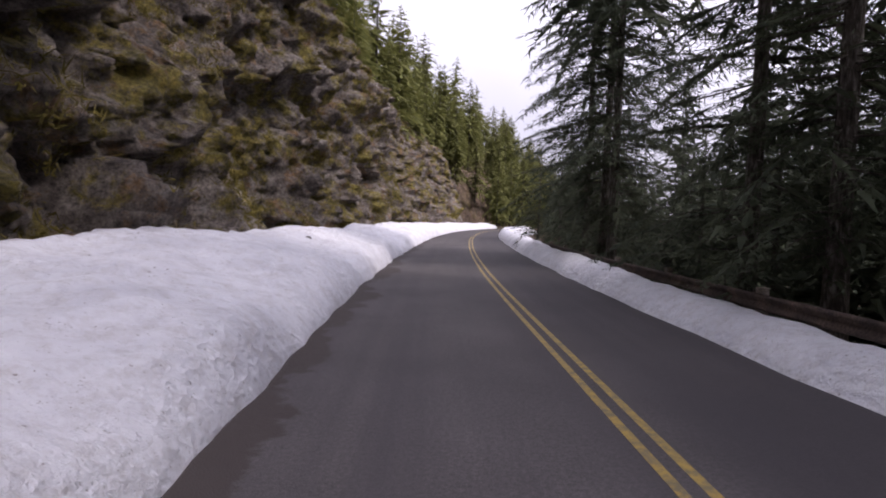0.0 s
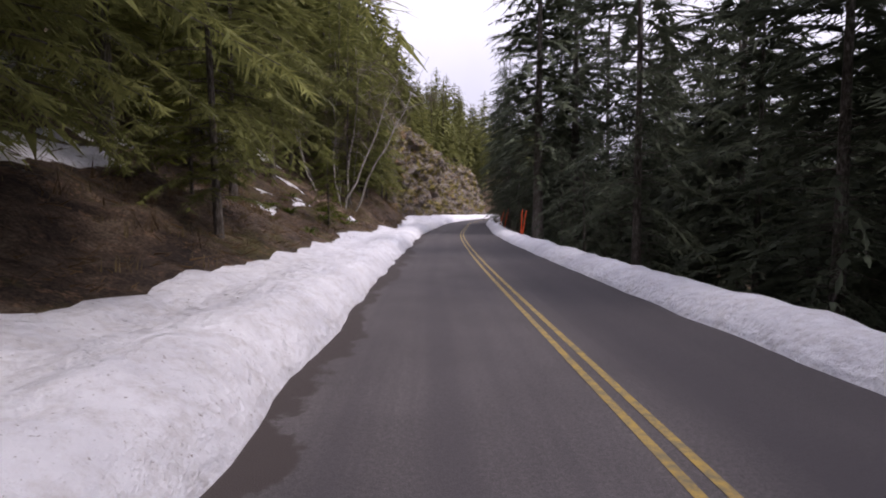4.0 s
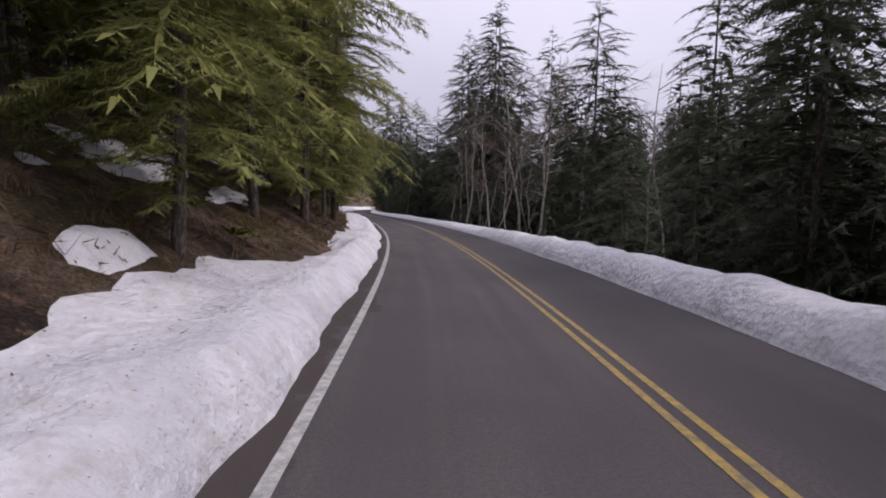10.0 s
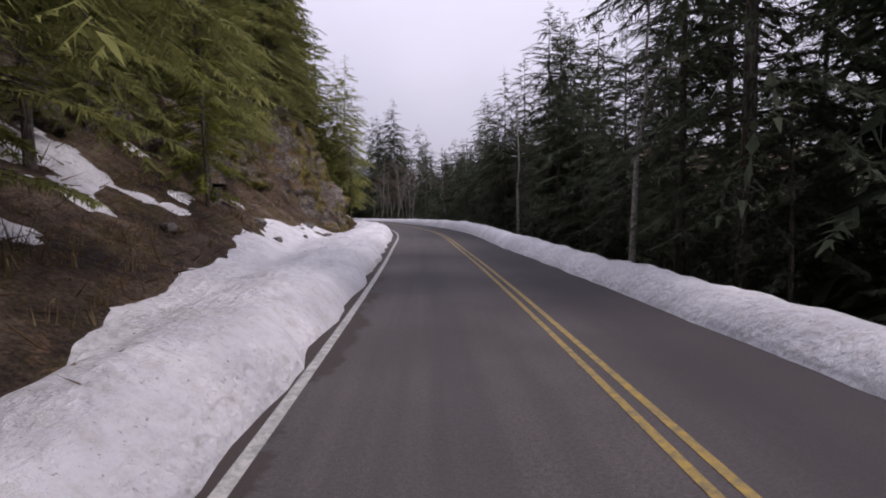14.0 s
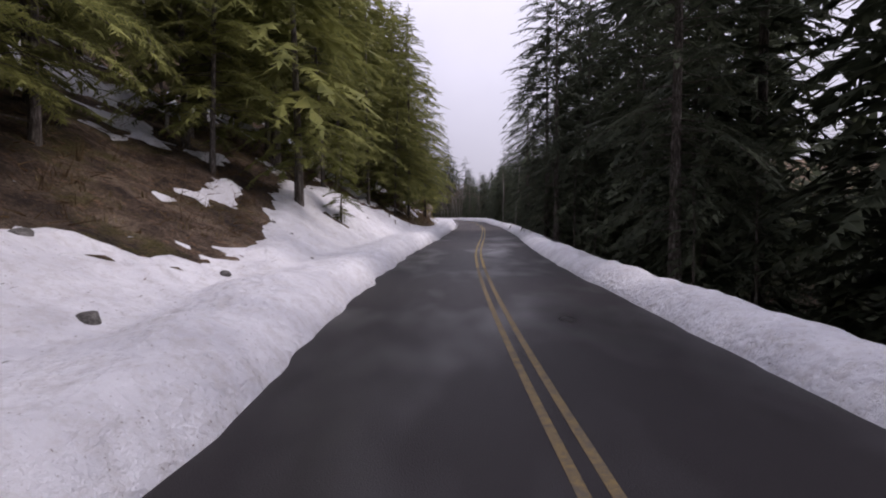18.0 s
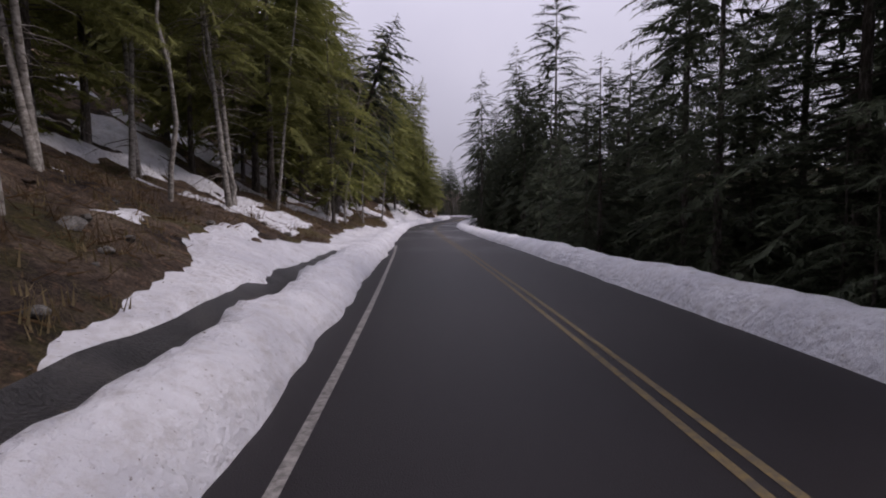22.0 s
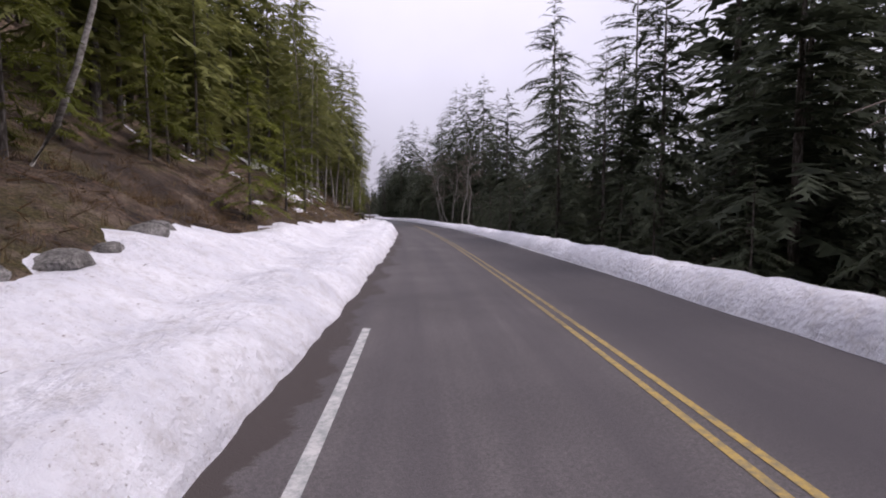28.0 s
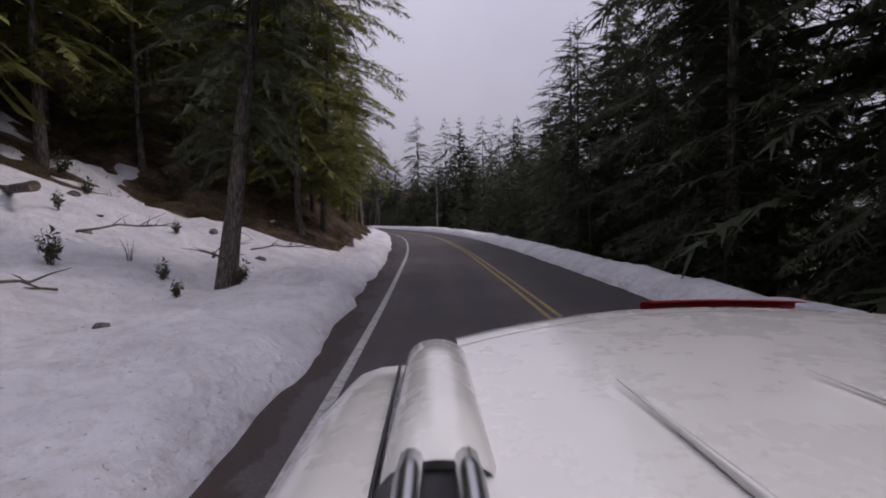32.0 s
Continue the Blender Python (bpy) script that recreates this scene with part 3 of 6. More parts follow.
# ---- snow ----
def snow_top(A, U):
    """How far out of the middle line, and how high, the hill-side snow lies, U metres from its foot."""
    A, U = np.asarray(A, float), np.asarray(U, float)
    foot = left_edge(A) + 0.3 * (fbm(A * 0.7, A * 0, 4, 31) - 0.5)
    lat = -(foot + U)
    w = bank_width(A)
    h = snow_height(A) * (0.8 + 0.4 * fbm(A * 0.25, A * 0 + 7, 3, 34))
    face = np.clip(U / 0.7, 0, 1)
    lumps = 0.34 * (fbm(A * 0.55, U * 0.6, 3, 35) - 0.5) + 0.17 * (fbm(A * 2.0, U * 2.0, 3, 36) - 0.5) + 0.10 * (np.abs(fbm(A * 3.6, U * 3.6, 2, 38) - 0.5) * 2 - 0.4)
    bank = h * (1 - (1 - face) ** 2.2) + lumps * np.clip(U / 0.35, 0, 1) + np.interp(A, [-7, 3], [0.21, 0.05]) * np.clip(U - 0.7, 0, None)
    g = ground_height(A, lat)
    reach = (snow_reach(A - 1.2) + snow_reach(A - 0.6) + snow_reach(A) + snow_reach(A + 0.6) + snow_reach(A + 1.2)) / 5 + 0.5 * (fbm(A * 0.45, U * 0.4, 4, 33) - 0.5) + 0.16 * (fbm(A * 2.3, U * 1.2, 3, 37) - 0.5)
    cover = g + 0.22 * np.clip((reach - U) / 0.6, -1.6, 1) + 0.35 * lumps
    blend = np.clip((U - w * 0.55) / np.maximum(w * 0.45, 0.4), 0, 1)
    z = bank * (1 - blend) + np.maximum(cover, bank - 0.25 - 1.5 * np.clip(U - reach + 0.5, 0, None)) * blend
    wild = table("-118:-9 2:-9 12:-0.10 30:-0.04 55:0.0 70:0.03 100:0.06 130:0.06 138:-0.02 141:-9 170:-9 176:-0.10 192:-0.04 200:0.04 222:0.08 250:0.0 268:0.06 300:0.07 312:0.0 325:-0.02 333:-0.1 345:-0.1 357:0.02 372:0.02 400:-0.14 452:-0.14 470:-0.12 475:0.12 505:0.15")
    shy = table("-118:6 60:5.5 135:5 196:4 205:3 262:3 268:4 300:3.5 312:4 330:5.5 380:6 460:5 470:1 505:1")
    drift = 1.6 * (fbm(A * 0.34, U * 0.5, 5, 41, 0.6) - 0.64 + wild(A))
    z = np.where(U > np.maximum(reach + 1.0, shy(A)), np.maximum(z, g + np.clip(drift, -0.4, 0.16)), z)
    z = np.where(U <= 0, -0.08, np.maximum(z, g - 0.4))
    z = np.where(U <= 0.16, np.minimum(z, 3.2 * U + 0.02), z)
    # bare earth round a young tree and above the bank further on
    for hs, hu, ra, ru in ((236.0, 3.6, 1.25, 1.2), (248.5, 5.0, 3.4, 2.6), (482.6, 2.75, 0.6, 0.5), (173.5, 3.6, 1.5, 0.7), (343.5, 3.2, 1.0, 0.8), (479.0, 6.5, 0.7, 0.6)):
        q = ((A - hs) / ra) ** 2 + ((U - hu) / ru) ** 2 + 1.3 * (fbm(A * 1.1, U * 1.1, 3, 47) - 0.5)
        z = np.where(q < 1, np.minimum(z, g - 0.08 + 0.3 * np.clip(q, 0, 1) ** 3), z)
    # pockets of snow left in hollows of the slope
    for hs, hu, ra, ru in ((138.6, 3.0, 1.0, 0.4), (131.6, 5.5, 1.7, 0.5), (129.6, 4.4, 1.7, 0.4), (26.6, 4.3, 0.7, 0.3), (71.0, 11.9, 3.2, 0.9), (57.0, 13.6, 5.0, 1.0), (40.0, 15.6, 5.0, 1.0), (359.0, 12.5, 6.0, 0.8), (366.0, 13.2, 4.0, 0.8),
                           (264.3, 4.6, 1.7, 0.75), (261.3, 5.0, 2.6, 1.3), (257.5, 5.6, 3.0, 1.5), (265.7, 5.4, 0.9, 0.6), (22.5, 14.6, 6.0, 1.9), (28.6, 11.4, 2.6, 0.5), (21.5, 12.2, 3.0, 0.5),
                           (296.4, 11.2, 2.6, 1.4), (297.0, 9.3, 1.1, 0.35), (302.0, 10.3, 2.2, 0.45), (283.0, 12.0, 3.2, 0.8), (305.0, 3.8, 1.6, 0.45),
                           (81.2, 5.0, 1.4, 1.3), (81.0, 7.4, 1.3, 1.4), (80.4, 9.6, 1.6, 1.0), (82.0, 11.0, 2.6, 0.7), (87.0, 10.3, 1.9, 0.7), (84.0, 13.2, 3.2, 0.8), (72.0, 15.0, 7.0, 1.2), (66.0, 11.4, 4.0, 0.8), (60.0, 12.0, 3.0, 0.7)):
        q = ((A - hs) / ra) ** 2 + ((U - hu) / ru) ** 2 + 1.4 * (fbm(A * 1.3, U * 1.3, 3, 49) - 0.5)
        z = np.where(q < 1.3, np.maximum(z, g + 0.16 - 0.22 * np.clip(q, 0, 1.3) ** 2), z)
    # a melt-water runnel cuts the bank for some metres
    cut = np.clip((A - 299.4) / 1.2, 0, 1) * np.clip((324 - A) / 2, 0, 1)
    mid = np.interp(A, [303, 317], [1.55, 1.35]) + 0.25 * (fbm(A * 0.5, A * 0 + 5, 2, 48) - 0.5)
    z = z - cut * 0.62 * np.exp(-(((U - mid) / np.interp(A, [300, 318], [0.15, 0.29])) ** 4))
    return lat, z


def snow_left():
    ss = np.arange(-118, 505, 0.32)
    uu = np.concatenate([np.array([-0.10, 0, 0.04, 0.09, 0.15, 0.22, 0.3, 0.4, 0.52, 0.66, 0.82]), np.arange(1.0, 6.5, 0.2), np.arange(6.5, 20, 0.5)])
    A, U = np.meshgrid(ss, uu, indexing="ij")
    lat, z = snow_top(A, U)
    v = np.concatenate([place(A, lat), z[..., None]], -1).reshape(-1, 3)
    return sheet("snow_bank", v, grid_faces(len(ss), len(uu)), SNOW, smooth=True)


def snow_right():
    ss = np.arange(-118, 545, 0.32)
    uu = np.concatenate([np.array([-0.08, 0, 0.05, 0.11, 0.18, 0.26, 0.36, 0.48, 0.62, 0.8, 1.0, 1.2, 1.45, 1.75, 2.1, 2.5, 3.0])])
    A, U = np.meshgrid(ss, uu, indexing="ij")
    foot = right_edge(A) + 0.16 * (fbm(A * 0.8, A * 0, 3, 51) - 0.5)
    hh = table("-40:0.75 -12:0.45 28:0.38 71:0.44 84:0.36 104:0.38 126:0.6 152:0.74 165:0.72 180:0.52 226:0.4 266:0.38 290:0.46 326:0.58 353:0.46 374:0.46 417:0.66 440:0.54 484:0.42")
    h = hh(A) * (0.85 + 0.3 * fbm(A * 0.3, A * 0 + 2, 3, 52)) + 0.1 * (fbm(A * 1.6, A * 0, 2, 53) - 0.5)
    up = np.clip(U / 0.7, 0, 1)
    z = h * (1 - (1 - up) ** 2) - np.clip(U - 0.95, 0, None) ** 1.2 * 0.62 + 0.1 * (fbm(A * 1.4, U * 1.6, 4, 54) - 0.5) * up
    z = np.where(U <= 0, -0.06, z)
    v = np.concatenate([place(A, foot + U), z[..., None]], -1).reshape(-1, 3)
    return sheet("snow_berm", v, grid_faces(len(ss), len(uu))[:, ::-1], SNOW, smooth=True)


tagged(snow_left(), "old ploughed snow bank, specked with dirt, thinning into patches uphill", "snow", kind="structure")
tagged(snow_right(), "low ploughed snow berm along the valley side", "snow", kind="structure")


# ---- rock faces above the hill-side snow ----
def ridged(x, y, octaves, seed):
    """Sharp-crested noise: 0 in the clefts, 1 on the crests."""
    out, amp, total = 0.0, 1.0, 0.0
    for k in range(octaves):
        out = out + amp * (1 - np.abs(2 * fbm(x * 2.03**k, y * 2.03**k, 2, seed + 7 * k, 0.35) - 1) * 1.6)
        total, amp = total + amp, amp * 0.52
    return out / total


def rock_face(s0, s1, low, top, back, lean, seed):
    """A broken face: tilted beds that stand out as ledges with overhung undersides, cut by steep joints."""
    fine = 0.13 if s0 > 0 else 0.16
    ss = np.concatenate([np.arange(s0, -38, 0.3), np.arange(max(s0, -38), s1, fine)]) if s0 < -38 else np.arange(s0, s1, fine)
    hh = np.arange(low, top, 0.13)
    A, Z = np.meshgrid(ss, hh, indexing="ij")
    end = np.clip(np.minimum(A - s0, s1 - A) / 5.0, 0, 1)
    up = Z - low
    wa = A + 2.2 * (fbm(A * 0.3, Z * 0.3, 3, seed + 20) - 0.5)
    wz = Z + 1.6 * (fbm(A * 0.35, Z * 0.35, 3, seed + 21) - 0.5)
    crag = (3.4 if s0 < 0 else 2.2) * (fbm(A * 0.17, Z * 0.2, 4, seed) - 0.5)
    # beds: some stand out as ledges and drop back sharply at the underside
    bed = wz * 0.34 + wa * 0.16
    saw = bed - np.floor(bed)
    hard = np.clip(fbm(np.floor(bed) * 3.7 + wa * 0.2, np.floor(bed) * 1.3, 2, seed + 4) - 0.35, 0, 1)
    beds = 1.7 * hard * (saw - 1.3 * np.clip((saw - 0.8) / 0.2, 0, 1))
    # wedges bounded by sharp edges, from metres down to a hand's breadth
    wedges = 1.5 * facets(wa * 0.2 + wz * 0.16, wz * 0.22 - wa * 0.1, seed + 40) + 0.8 * facets(wa * 0.5 - 0.3 * wz, wz * 0.52 + 0.24 * wa, seed + 41)
    wedges = wedges + 0.4 * facets(A * 1.2 + 0.8 * Z, Z * 1.3 - 0.8 * A, seed + 42) + 0.2 * facets(A * 2.6 - 1.1 * Z, Z * 2.6 + 0.9 * A, seed + 43)
    wedges = wedges * (1.0 if s0 < 0 else 0.6)
    craggy = -1.3 * (ridged(wa * 0.16, wz * 0.2, 5, seed + 60) - 0.5) - 0.32 * (ridged(A * 1.7, Z * 1.6, 3, seed + 61) - 0.5)
    hollows = 6.0 * np.clip(fbm(A * 0.3, Z * 0.4, 4, seed + 50, 0.6) - 0.58, 0, 0.26)
    u = bank_width(A) + back + up * lean * np.interp(A, [-75, -50], [3.0, 1.0]) + crag - beds + wedges + craggy + hollows + 0.3 + (1 - end) * 2.2 + np.clip(up - 0.75 * (top - low), 0, 9) * 0.8
    z = low + up * (0.4 + 0.6 * end) + 0.35 * (fbm(A * 0.8, Z * 0.8, 3, seed + 3) - 0.5)
    v = np.concatenate([place(A, -(left_edge(A) + u)), z[..., None]], -1).reshape(-1, 3)
    return sheet("rock_face", v, grid_faces(len(ss), len(hh))[:, ::-1], ROCK)


tagged(rock_face(-112, 0, -0.3, 18.0, 1.0, 0.1, 61), "rugged grey-brown rock cut with ochre moss and lichen", "rock face", kind="structure")
tagged(rock_face(140, 171, -0.3, 12.5, 0.9, 0.42, 71), "broken mossy rock outcrop above the snow bank", "rock face", kind="structure")
tagged(rock_face(162, 195, 3.0, 6.4, 4.2, 0.3, 81), "dark broken rock ledge over a brown dirt slope", "rock face", kind="structure")


# ---- trees ----
def tube(points, radii, sides=6):
    """Vertices and faces of a tapering tube along points."""
    pts, n = np.asarray(points, float), len(points)
    t = np.gradient(pts, axis=0)
    t /= np.linalg.norm(t, axis=1, keepdims=True) + 1e-9
    ref = np.where(np.abs(t[:, 2:3]) > 0.9, [[1.0, 0, 0]], [[0, 0, 1.0]])
    a = np.cross(t, ref)
    a /= np.linalg.norm(a, axis=1, keepdims=True)
    b = np.cross(t, a)
    ang = np.arange(sides) * 2 * np.pi / sides
    v = pts[:, None] + np.asarray(radii)[:, None, None] * (np.cos(ang)[None, :, None] * a[:, None] + np.sin(ang)[None, :, None] * b[:, None])
    i, j = np.meshgrid(np.arange(n - 1), np.arange(sides), indexing="ij")
    f = np.stack([i * sides + j, i * sides + (j + 1) % sides, (i + 1) * sides + (j + 1) % sides, (i + 1) * sides + j], -1).reshape(-1, 4)
    return v.reshape(-1, 3), f


def join_arrays(pieces):
    vs, fs, k = [], [], 0
    for v, f in pieces:
        vs.append(v)
        fs.append(f + k)
        k += len(v)
    return np.concatenate(vs), np.concatenate(fs)


def crown_arrays(rng, h, reach, bare, whorls, per, twigs, lean=0.0, fat=0.45, sub=0, pad=0.15, split=10.0):
    """Needle sprays as loose triangles, and the boughs' lines: branches in uneven whorls, drooping, longer below.
    pad: how broad the closed inner part of a bough is; sub: fine shoots on each twig of the boughs below split."""
    z0 = h * bare
    zz = np.repeat(z0 + (h - z0) * (np.arange(whorls) + 0.5) / whorls, per)
    nb = len(zz)
    zz = zz + rng.normal(0, 0.35 * (h - z0) / whorls, nb)
    f = np.clip((zz - z0) / (h - z0), 0, 1)
    length = reach * (1 - np.exp(-0.72 * np.clip(h - zz, 0, None) / reach)) * np.minimum(1, 0.55 + 2.6 * f) * rng.uniform(0.62, 1.12, nb) + 0.12
    gone = rng.random(nb) < 0.08
    length = np.where(gone, length * 0.35, length)
    az = rng.uniform(0, 2 * np.pi, nb)
    rise0, droop0, bend0 = rng.uniform(-0.05, 0.25, nb) + 0.35 * f**2, rng.uniform(0.25, 0.6, nb), rng.uniform(-0.25, 0.25, nb)
    down = np.array([0, 0, -1.0])
    tris = []

    def along(pick, tau):
        """Points, directions and side directions at the shares tau of the picked boughs."""
        T, L = tau[None, :], length[pick][:, None]
        rise, droop = rise0[pick][:, None], droop0[pick][:, None]
        ax = az[pick][:, None] + bend0[pick][:, None] * T
        P = np.stack([np.cos(ax) * L * T, np.sin(ax) * L * T, zz[pick][:, None] + L * (rise * T - droop * T**2)], -1)
        fw = np.stack([np.cos(ax), np.sin(ax), rise - 2 * droop * T + 0 * ax], -1)
        fw /= np.linalg.norm(fw, axis=-1, keepdims=True)
        return P, fw, np.stack([-np.sin(ax), np.cos(ax), 0 * ax], -1), L, T

    def sprays(pick, count, shoots):
        P, fw, sd, L, T = along(pick, np.linspace(0.16 if shoots else 0.22, 1.0, count))
        step = L / count
        shape = (len(pick), count, 1)
        for sign in (1.0, -1.0):
            reach_t = (L * (0.30 if shoots else 0.36) * (1.12 - 0.8 * T) + 0.09)[..., None] * rng.uniform(0.45, 1.4, shape)
            swing = np.radians(rng.uniform(20, 60, shape))
            way = sign * sd * np.cos(swing) + fw * np.sin(swing) + down * rng.uniform(-0.15, 0.4, shape)
            way /= np.linalg.norm(way, axis=-1, keepdims=True)
            root = P + fw * (step[..., None] * rng.uniform(-0.5, 0.5, shape))
            if not shoots:
                wide = fw * (step * fat)[..., None]
                if count < 7:
                    tris.append(np.stack([root - wide, root + wide, root + way * reach_t], -2).reshape(-1, 3, 3))
                    continue
                for turn, part_of in ((-0.22, 0.75), (0.3, 1.0)):
                    aim = way + fw * (turn + rng.uniform(-0.15, 0.15, shape)) + down * rng.uniform(-0.1, 0.25, shape)
                    base = root + fw * (step[..., None] * turn)
                    tris.append(np.stack([base - wide * 0.6, base + wide * 0.6, base + aim * reach_t * part_of * rng.uniform(0.7, 1.05, shape)], -2).reshape(-1, 3, 3))
                continue
            tris.append(np.stack([root - fw * 0.016, root + fw * 0.016, root + way * reach_t], -2).reshape(-1, 3, 3))
            cross = np.cross(way, down + 0.4 * fw)
            cross /= np.linalg.norm(cross, axis=-1, keepdims=True) + 1e-6
            for k in range(shoots):
                side = 1.0 if k % 2 else -1.0
                at = root + way * reach_t * ((k + 0.5) / shoots) * rng.uniform(0.85, 1.1, shape)
                size = (0.08 + reach_t * 0.25 * (1 - 0.5 * k / shoots)) * rng.uniform(0.7, 1.3, shape)
                aim = way * rng.uniform(0.5, 1.0, shape) + cross * side * rng.uniform(0.35, 0.9, shape) + down * rng.uniform(-0.1, 0.45, shape)
                thick = (way * 0.5 - cross * side * 0.5 + down * rng.uniform(-0.4, 0.4, shape)) * rng.uniform(0.016, 0.03, shape)
                tris.append(np.stack([at - thick, at + thick, at + aim * size], -2).reshape(-1, 3, 3))

    low = np.flatnonzero(zz < split) if sub else np.zeros(0, int)
    high = np.flatnonzero(zz >= split) if sub else np.arange(nb)
    if len(low):
        sprays(low, twigs + 4, sub)
    if len(high):
        sprays(high, twigs, 0)
    if pad:
        # the inner part of a bough lets hardly any light through: ragged drooping flaps on both sides of its axis
        P, fw, sd, L, T = along(np.arange(nb), np.array([0.08, 0.3, 0.52, 0.74, 0.95]))
        span = pad * np.where(zz < split, 0.55 if sub else 1.0, 1.0)[:, None]
        for sign in (1.0, -1.0):
            for k, share in (((0, 0.8), (1, 1.0), (2, 0.85), (3, 0.55)) if twigs > 2 else ((0, 1.2), (2, 1.3))):
                w = (L * span * share * rng.uniform(0.6, 1.35, (nb, 1)))
                tip = (P[:, k] + P[:, k + 1]) / 2 + sign * sd[:, k] * w + fw[:, k] * w * 0.5 + down * w * rng.uniform(0.0, 0.6, (nb, 1))
                tris.append(np.stack([P[:, k], P[:, k + 1], tip], -2))
    P, fw, sd, L, T = along(np.arange(nb), np.array([0.0, 0.5, 1.0]))
    wide = sd[:, -1] * (0.018 * L + 0.015)
    tris.append(np.stack([P[:, -1] - wide, P[:, -1] + wide, P[:, -1] + fw[:, -1] * (0.12 * L + 0.05)], -2).reshape(-1, 3, 3))
    V = np.concatenate(tris).reshape(-1, 3)
    V[:, 0] += lean * (np.clip(V[:, 2], 0, h) / h) ** 1.5
    return V, np.arange(len(V)).reshape(-1, 3), P[zz < split]


def trunk_arrays(rng, h, r, bare, lean=0.0, snags=26):
    """The trunk's tube, and the dead twigs on its lower part."""
    zz = np.linspace(-0.6, h, 9)
    sway = rng.normal(0, 0.05, (9, 2)).cumsum(0) * 0.5
    pts = np.c_[sway[:, 0] + lean * (np.clip(zz, 0, h) / h) ** 1.5, sway[:, 1], zz]
    radii = r * (1 - 0.96 * np.clip(zz, 0, h) / h) + np.where(zz < 0.3, 0.35 * r, 0)
    pieces = []
    for _ in range(snags):
        z = rng.uniform(0.06, min(0.85, bare + 0.35)) * h
        a, ln = rng.uniform(0, 6.28), rng.uniform(0.5, 1.9)
        p0 = np.array([np.interp(z, zz, pts[:, 0]), np.interp(z, zz, pts[:, 1]), z])
        d = np.array([np.cos(a), np.sin(a), rng.uniform(-0.25, 0.1)])
        pieces.append(tube([p0, p0 + d * ln * 0.5, p0 + d * ln + [0, 0, -0.15 * ln]], [0.022, 0.015, 0.004], 3))
    return tube(pts, radii, 7), (join_arrays(pieces) if pieces else None)


def conifer(seed, h, reach, bare, needles, lean=0.0, name="conifer", label="", group="", sub=0, bark=None, twigs=12, girth=1.0, pad=0.15):
    rng = np.random.default_rng(seed)
    root = new(name)
    stem, dead = trunk_arrays(rng, h, (0.0072 * h + 0.03) * girth, bare, lean, 0 if h < 10 else 40 if bark else 16)
    sheet("trunk", *stem, bark or BARK, root, True)
    if dead:
        sheet("dead_wood", *dead, bark or BARK, root)["kind"] = "stuff"
    cv, cf, lines = crown_arrays(rng, h, reach, bare, max(8, int(h * (1 - bare) / 0.68)), 6, twigs, lean, sub=sub, fat=0.36, pad=pad)
    sheet("crown", cv, cf, needles, root)
    if sub and len(lines):
        sheet("branch_wood", *join_arrays([tube(q, [0.004 * h * 0.3 + 0.006, 0.011, 0.004], 3) for q in lines]), BARK, root)["kind"] = "stuff"
    return tagged(root, label, "tree", group)


def alder(seed, h, spread=1.0, forks=9, name="bare_alder", label="", group=""):
    """A leafless broadleaf: a crooked pale trunk, branches and fine twigs."""
    rng = np.random.default_rng(seed)
    root = new(name)
    zz = np.linspace(-0.4, h, 10)
    off = rng.normal(0, 0.16, (10, 2)).cumsum(0) + np.outer(np.clip(zz, 0, h) / h, rng.normal(0, 0.9, 2)) * spread
    off -= off[0]
    pts = np.c_[off, zz]
    r0 = 0.0052 * h + 0.024
    sheet("trunk", *tube(pts, r0 * (1 - 0.9 * np.clip(zz, 0, h) / h), 8), ALDER, root, True)
    limbs, twigs = [], []
    for _ in range(forks):
        z = rng.uniform(0.3, 0.93) * h
        p0 = np.array([np.interp(z, zz, pts[:, 0]), np.interp(z, zz, pts[:, 1]), z])
        a, ln = rng.uniform(0, 6.28), rng.uniform(0.10, 0.26) * h
        d = np.array([np.cos(a), np.sin(a), rng.uniform(0.5, 1.3)])
        d /= np.linalg.norm(d)
        path = [p0]
        for k in range(4):
            d = d + rng.normal(0, 0.16, 3)
            d /= np.linalg.norm(d)
            path.append(path[-1] + d * ln / 4)
        path = np.array(path)
        limbs.append(tube(path, r0 * 0.34 * np.array([1, 0.8, 0.6, 0.4, 0.15]), 5))
        for _ in range(9):
            q = rng.uniform(0.25, 1.0) * 4
            b0 = path[min(int(q), 3)] + (path[min(int(q) + 1, 4)] - path[min(int(q), 3)]) * (q % 1)
            e = d + rng.normal(0, 0.6, 3)
            e /= np.linalg.norm(e)
            tl = rng.uniform(0.25, 0.6) * ln
            mid = b0 + e * tl * 0.5 + rng.normal(0, 0.05, 3)
            tip = b0 + e * tl
            twigs.append(tube([b0, mid, tip], [0.012, 0.009, 0.003], 3))
            for _ in range(3):
                g = e + rng.normal(0, 0.6, 3)
                twigs.append(tube([mid, mid + g * tl * 0.25, mid + g * tl * 0.45], [0.007, 0.005, 0.002], 3))
    for limb in limbs:
        sheet("limb", *limb, ALDER, root, True)
    sheet("fine_growth", *join_arrays(twigs), TWIG, root)["kind"] = "stuff"
    return tagged(root, label, "tree", group)


def stand_at(ob, s, lat, turn=0.0, scale=1.0, sink=0.1):
    x, y = place(s, lat)
    z = float(ground_height(s, lat)) - sink
    ob.matrix_basis = pose(x, y, z, 0, 0, turn) @ Matrix.Diagonal((scale, scale, scale, 1))
    return ob


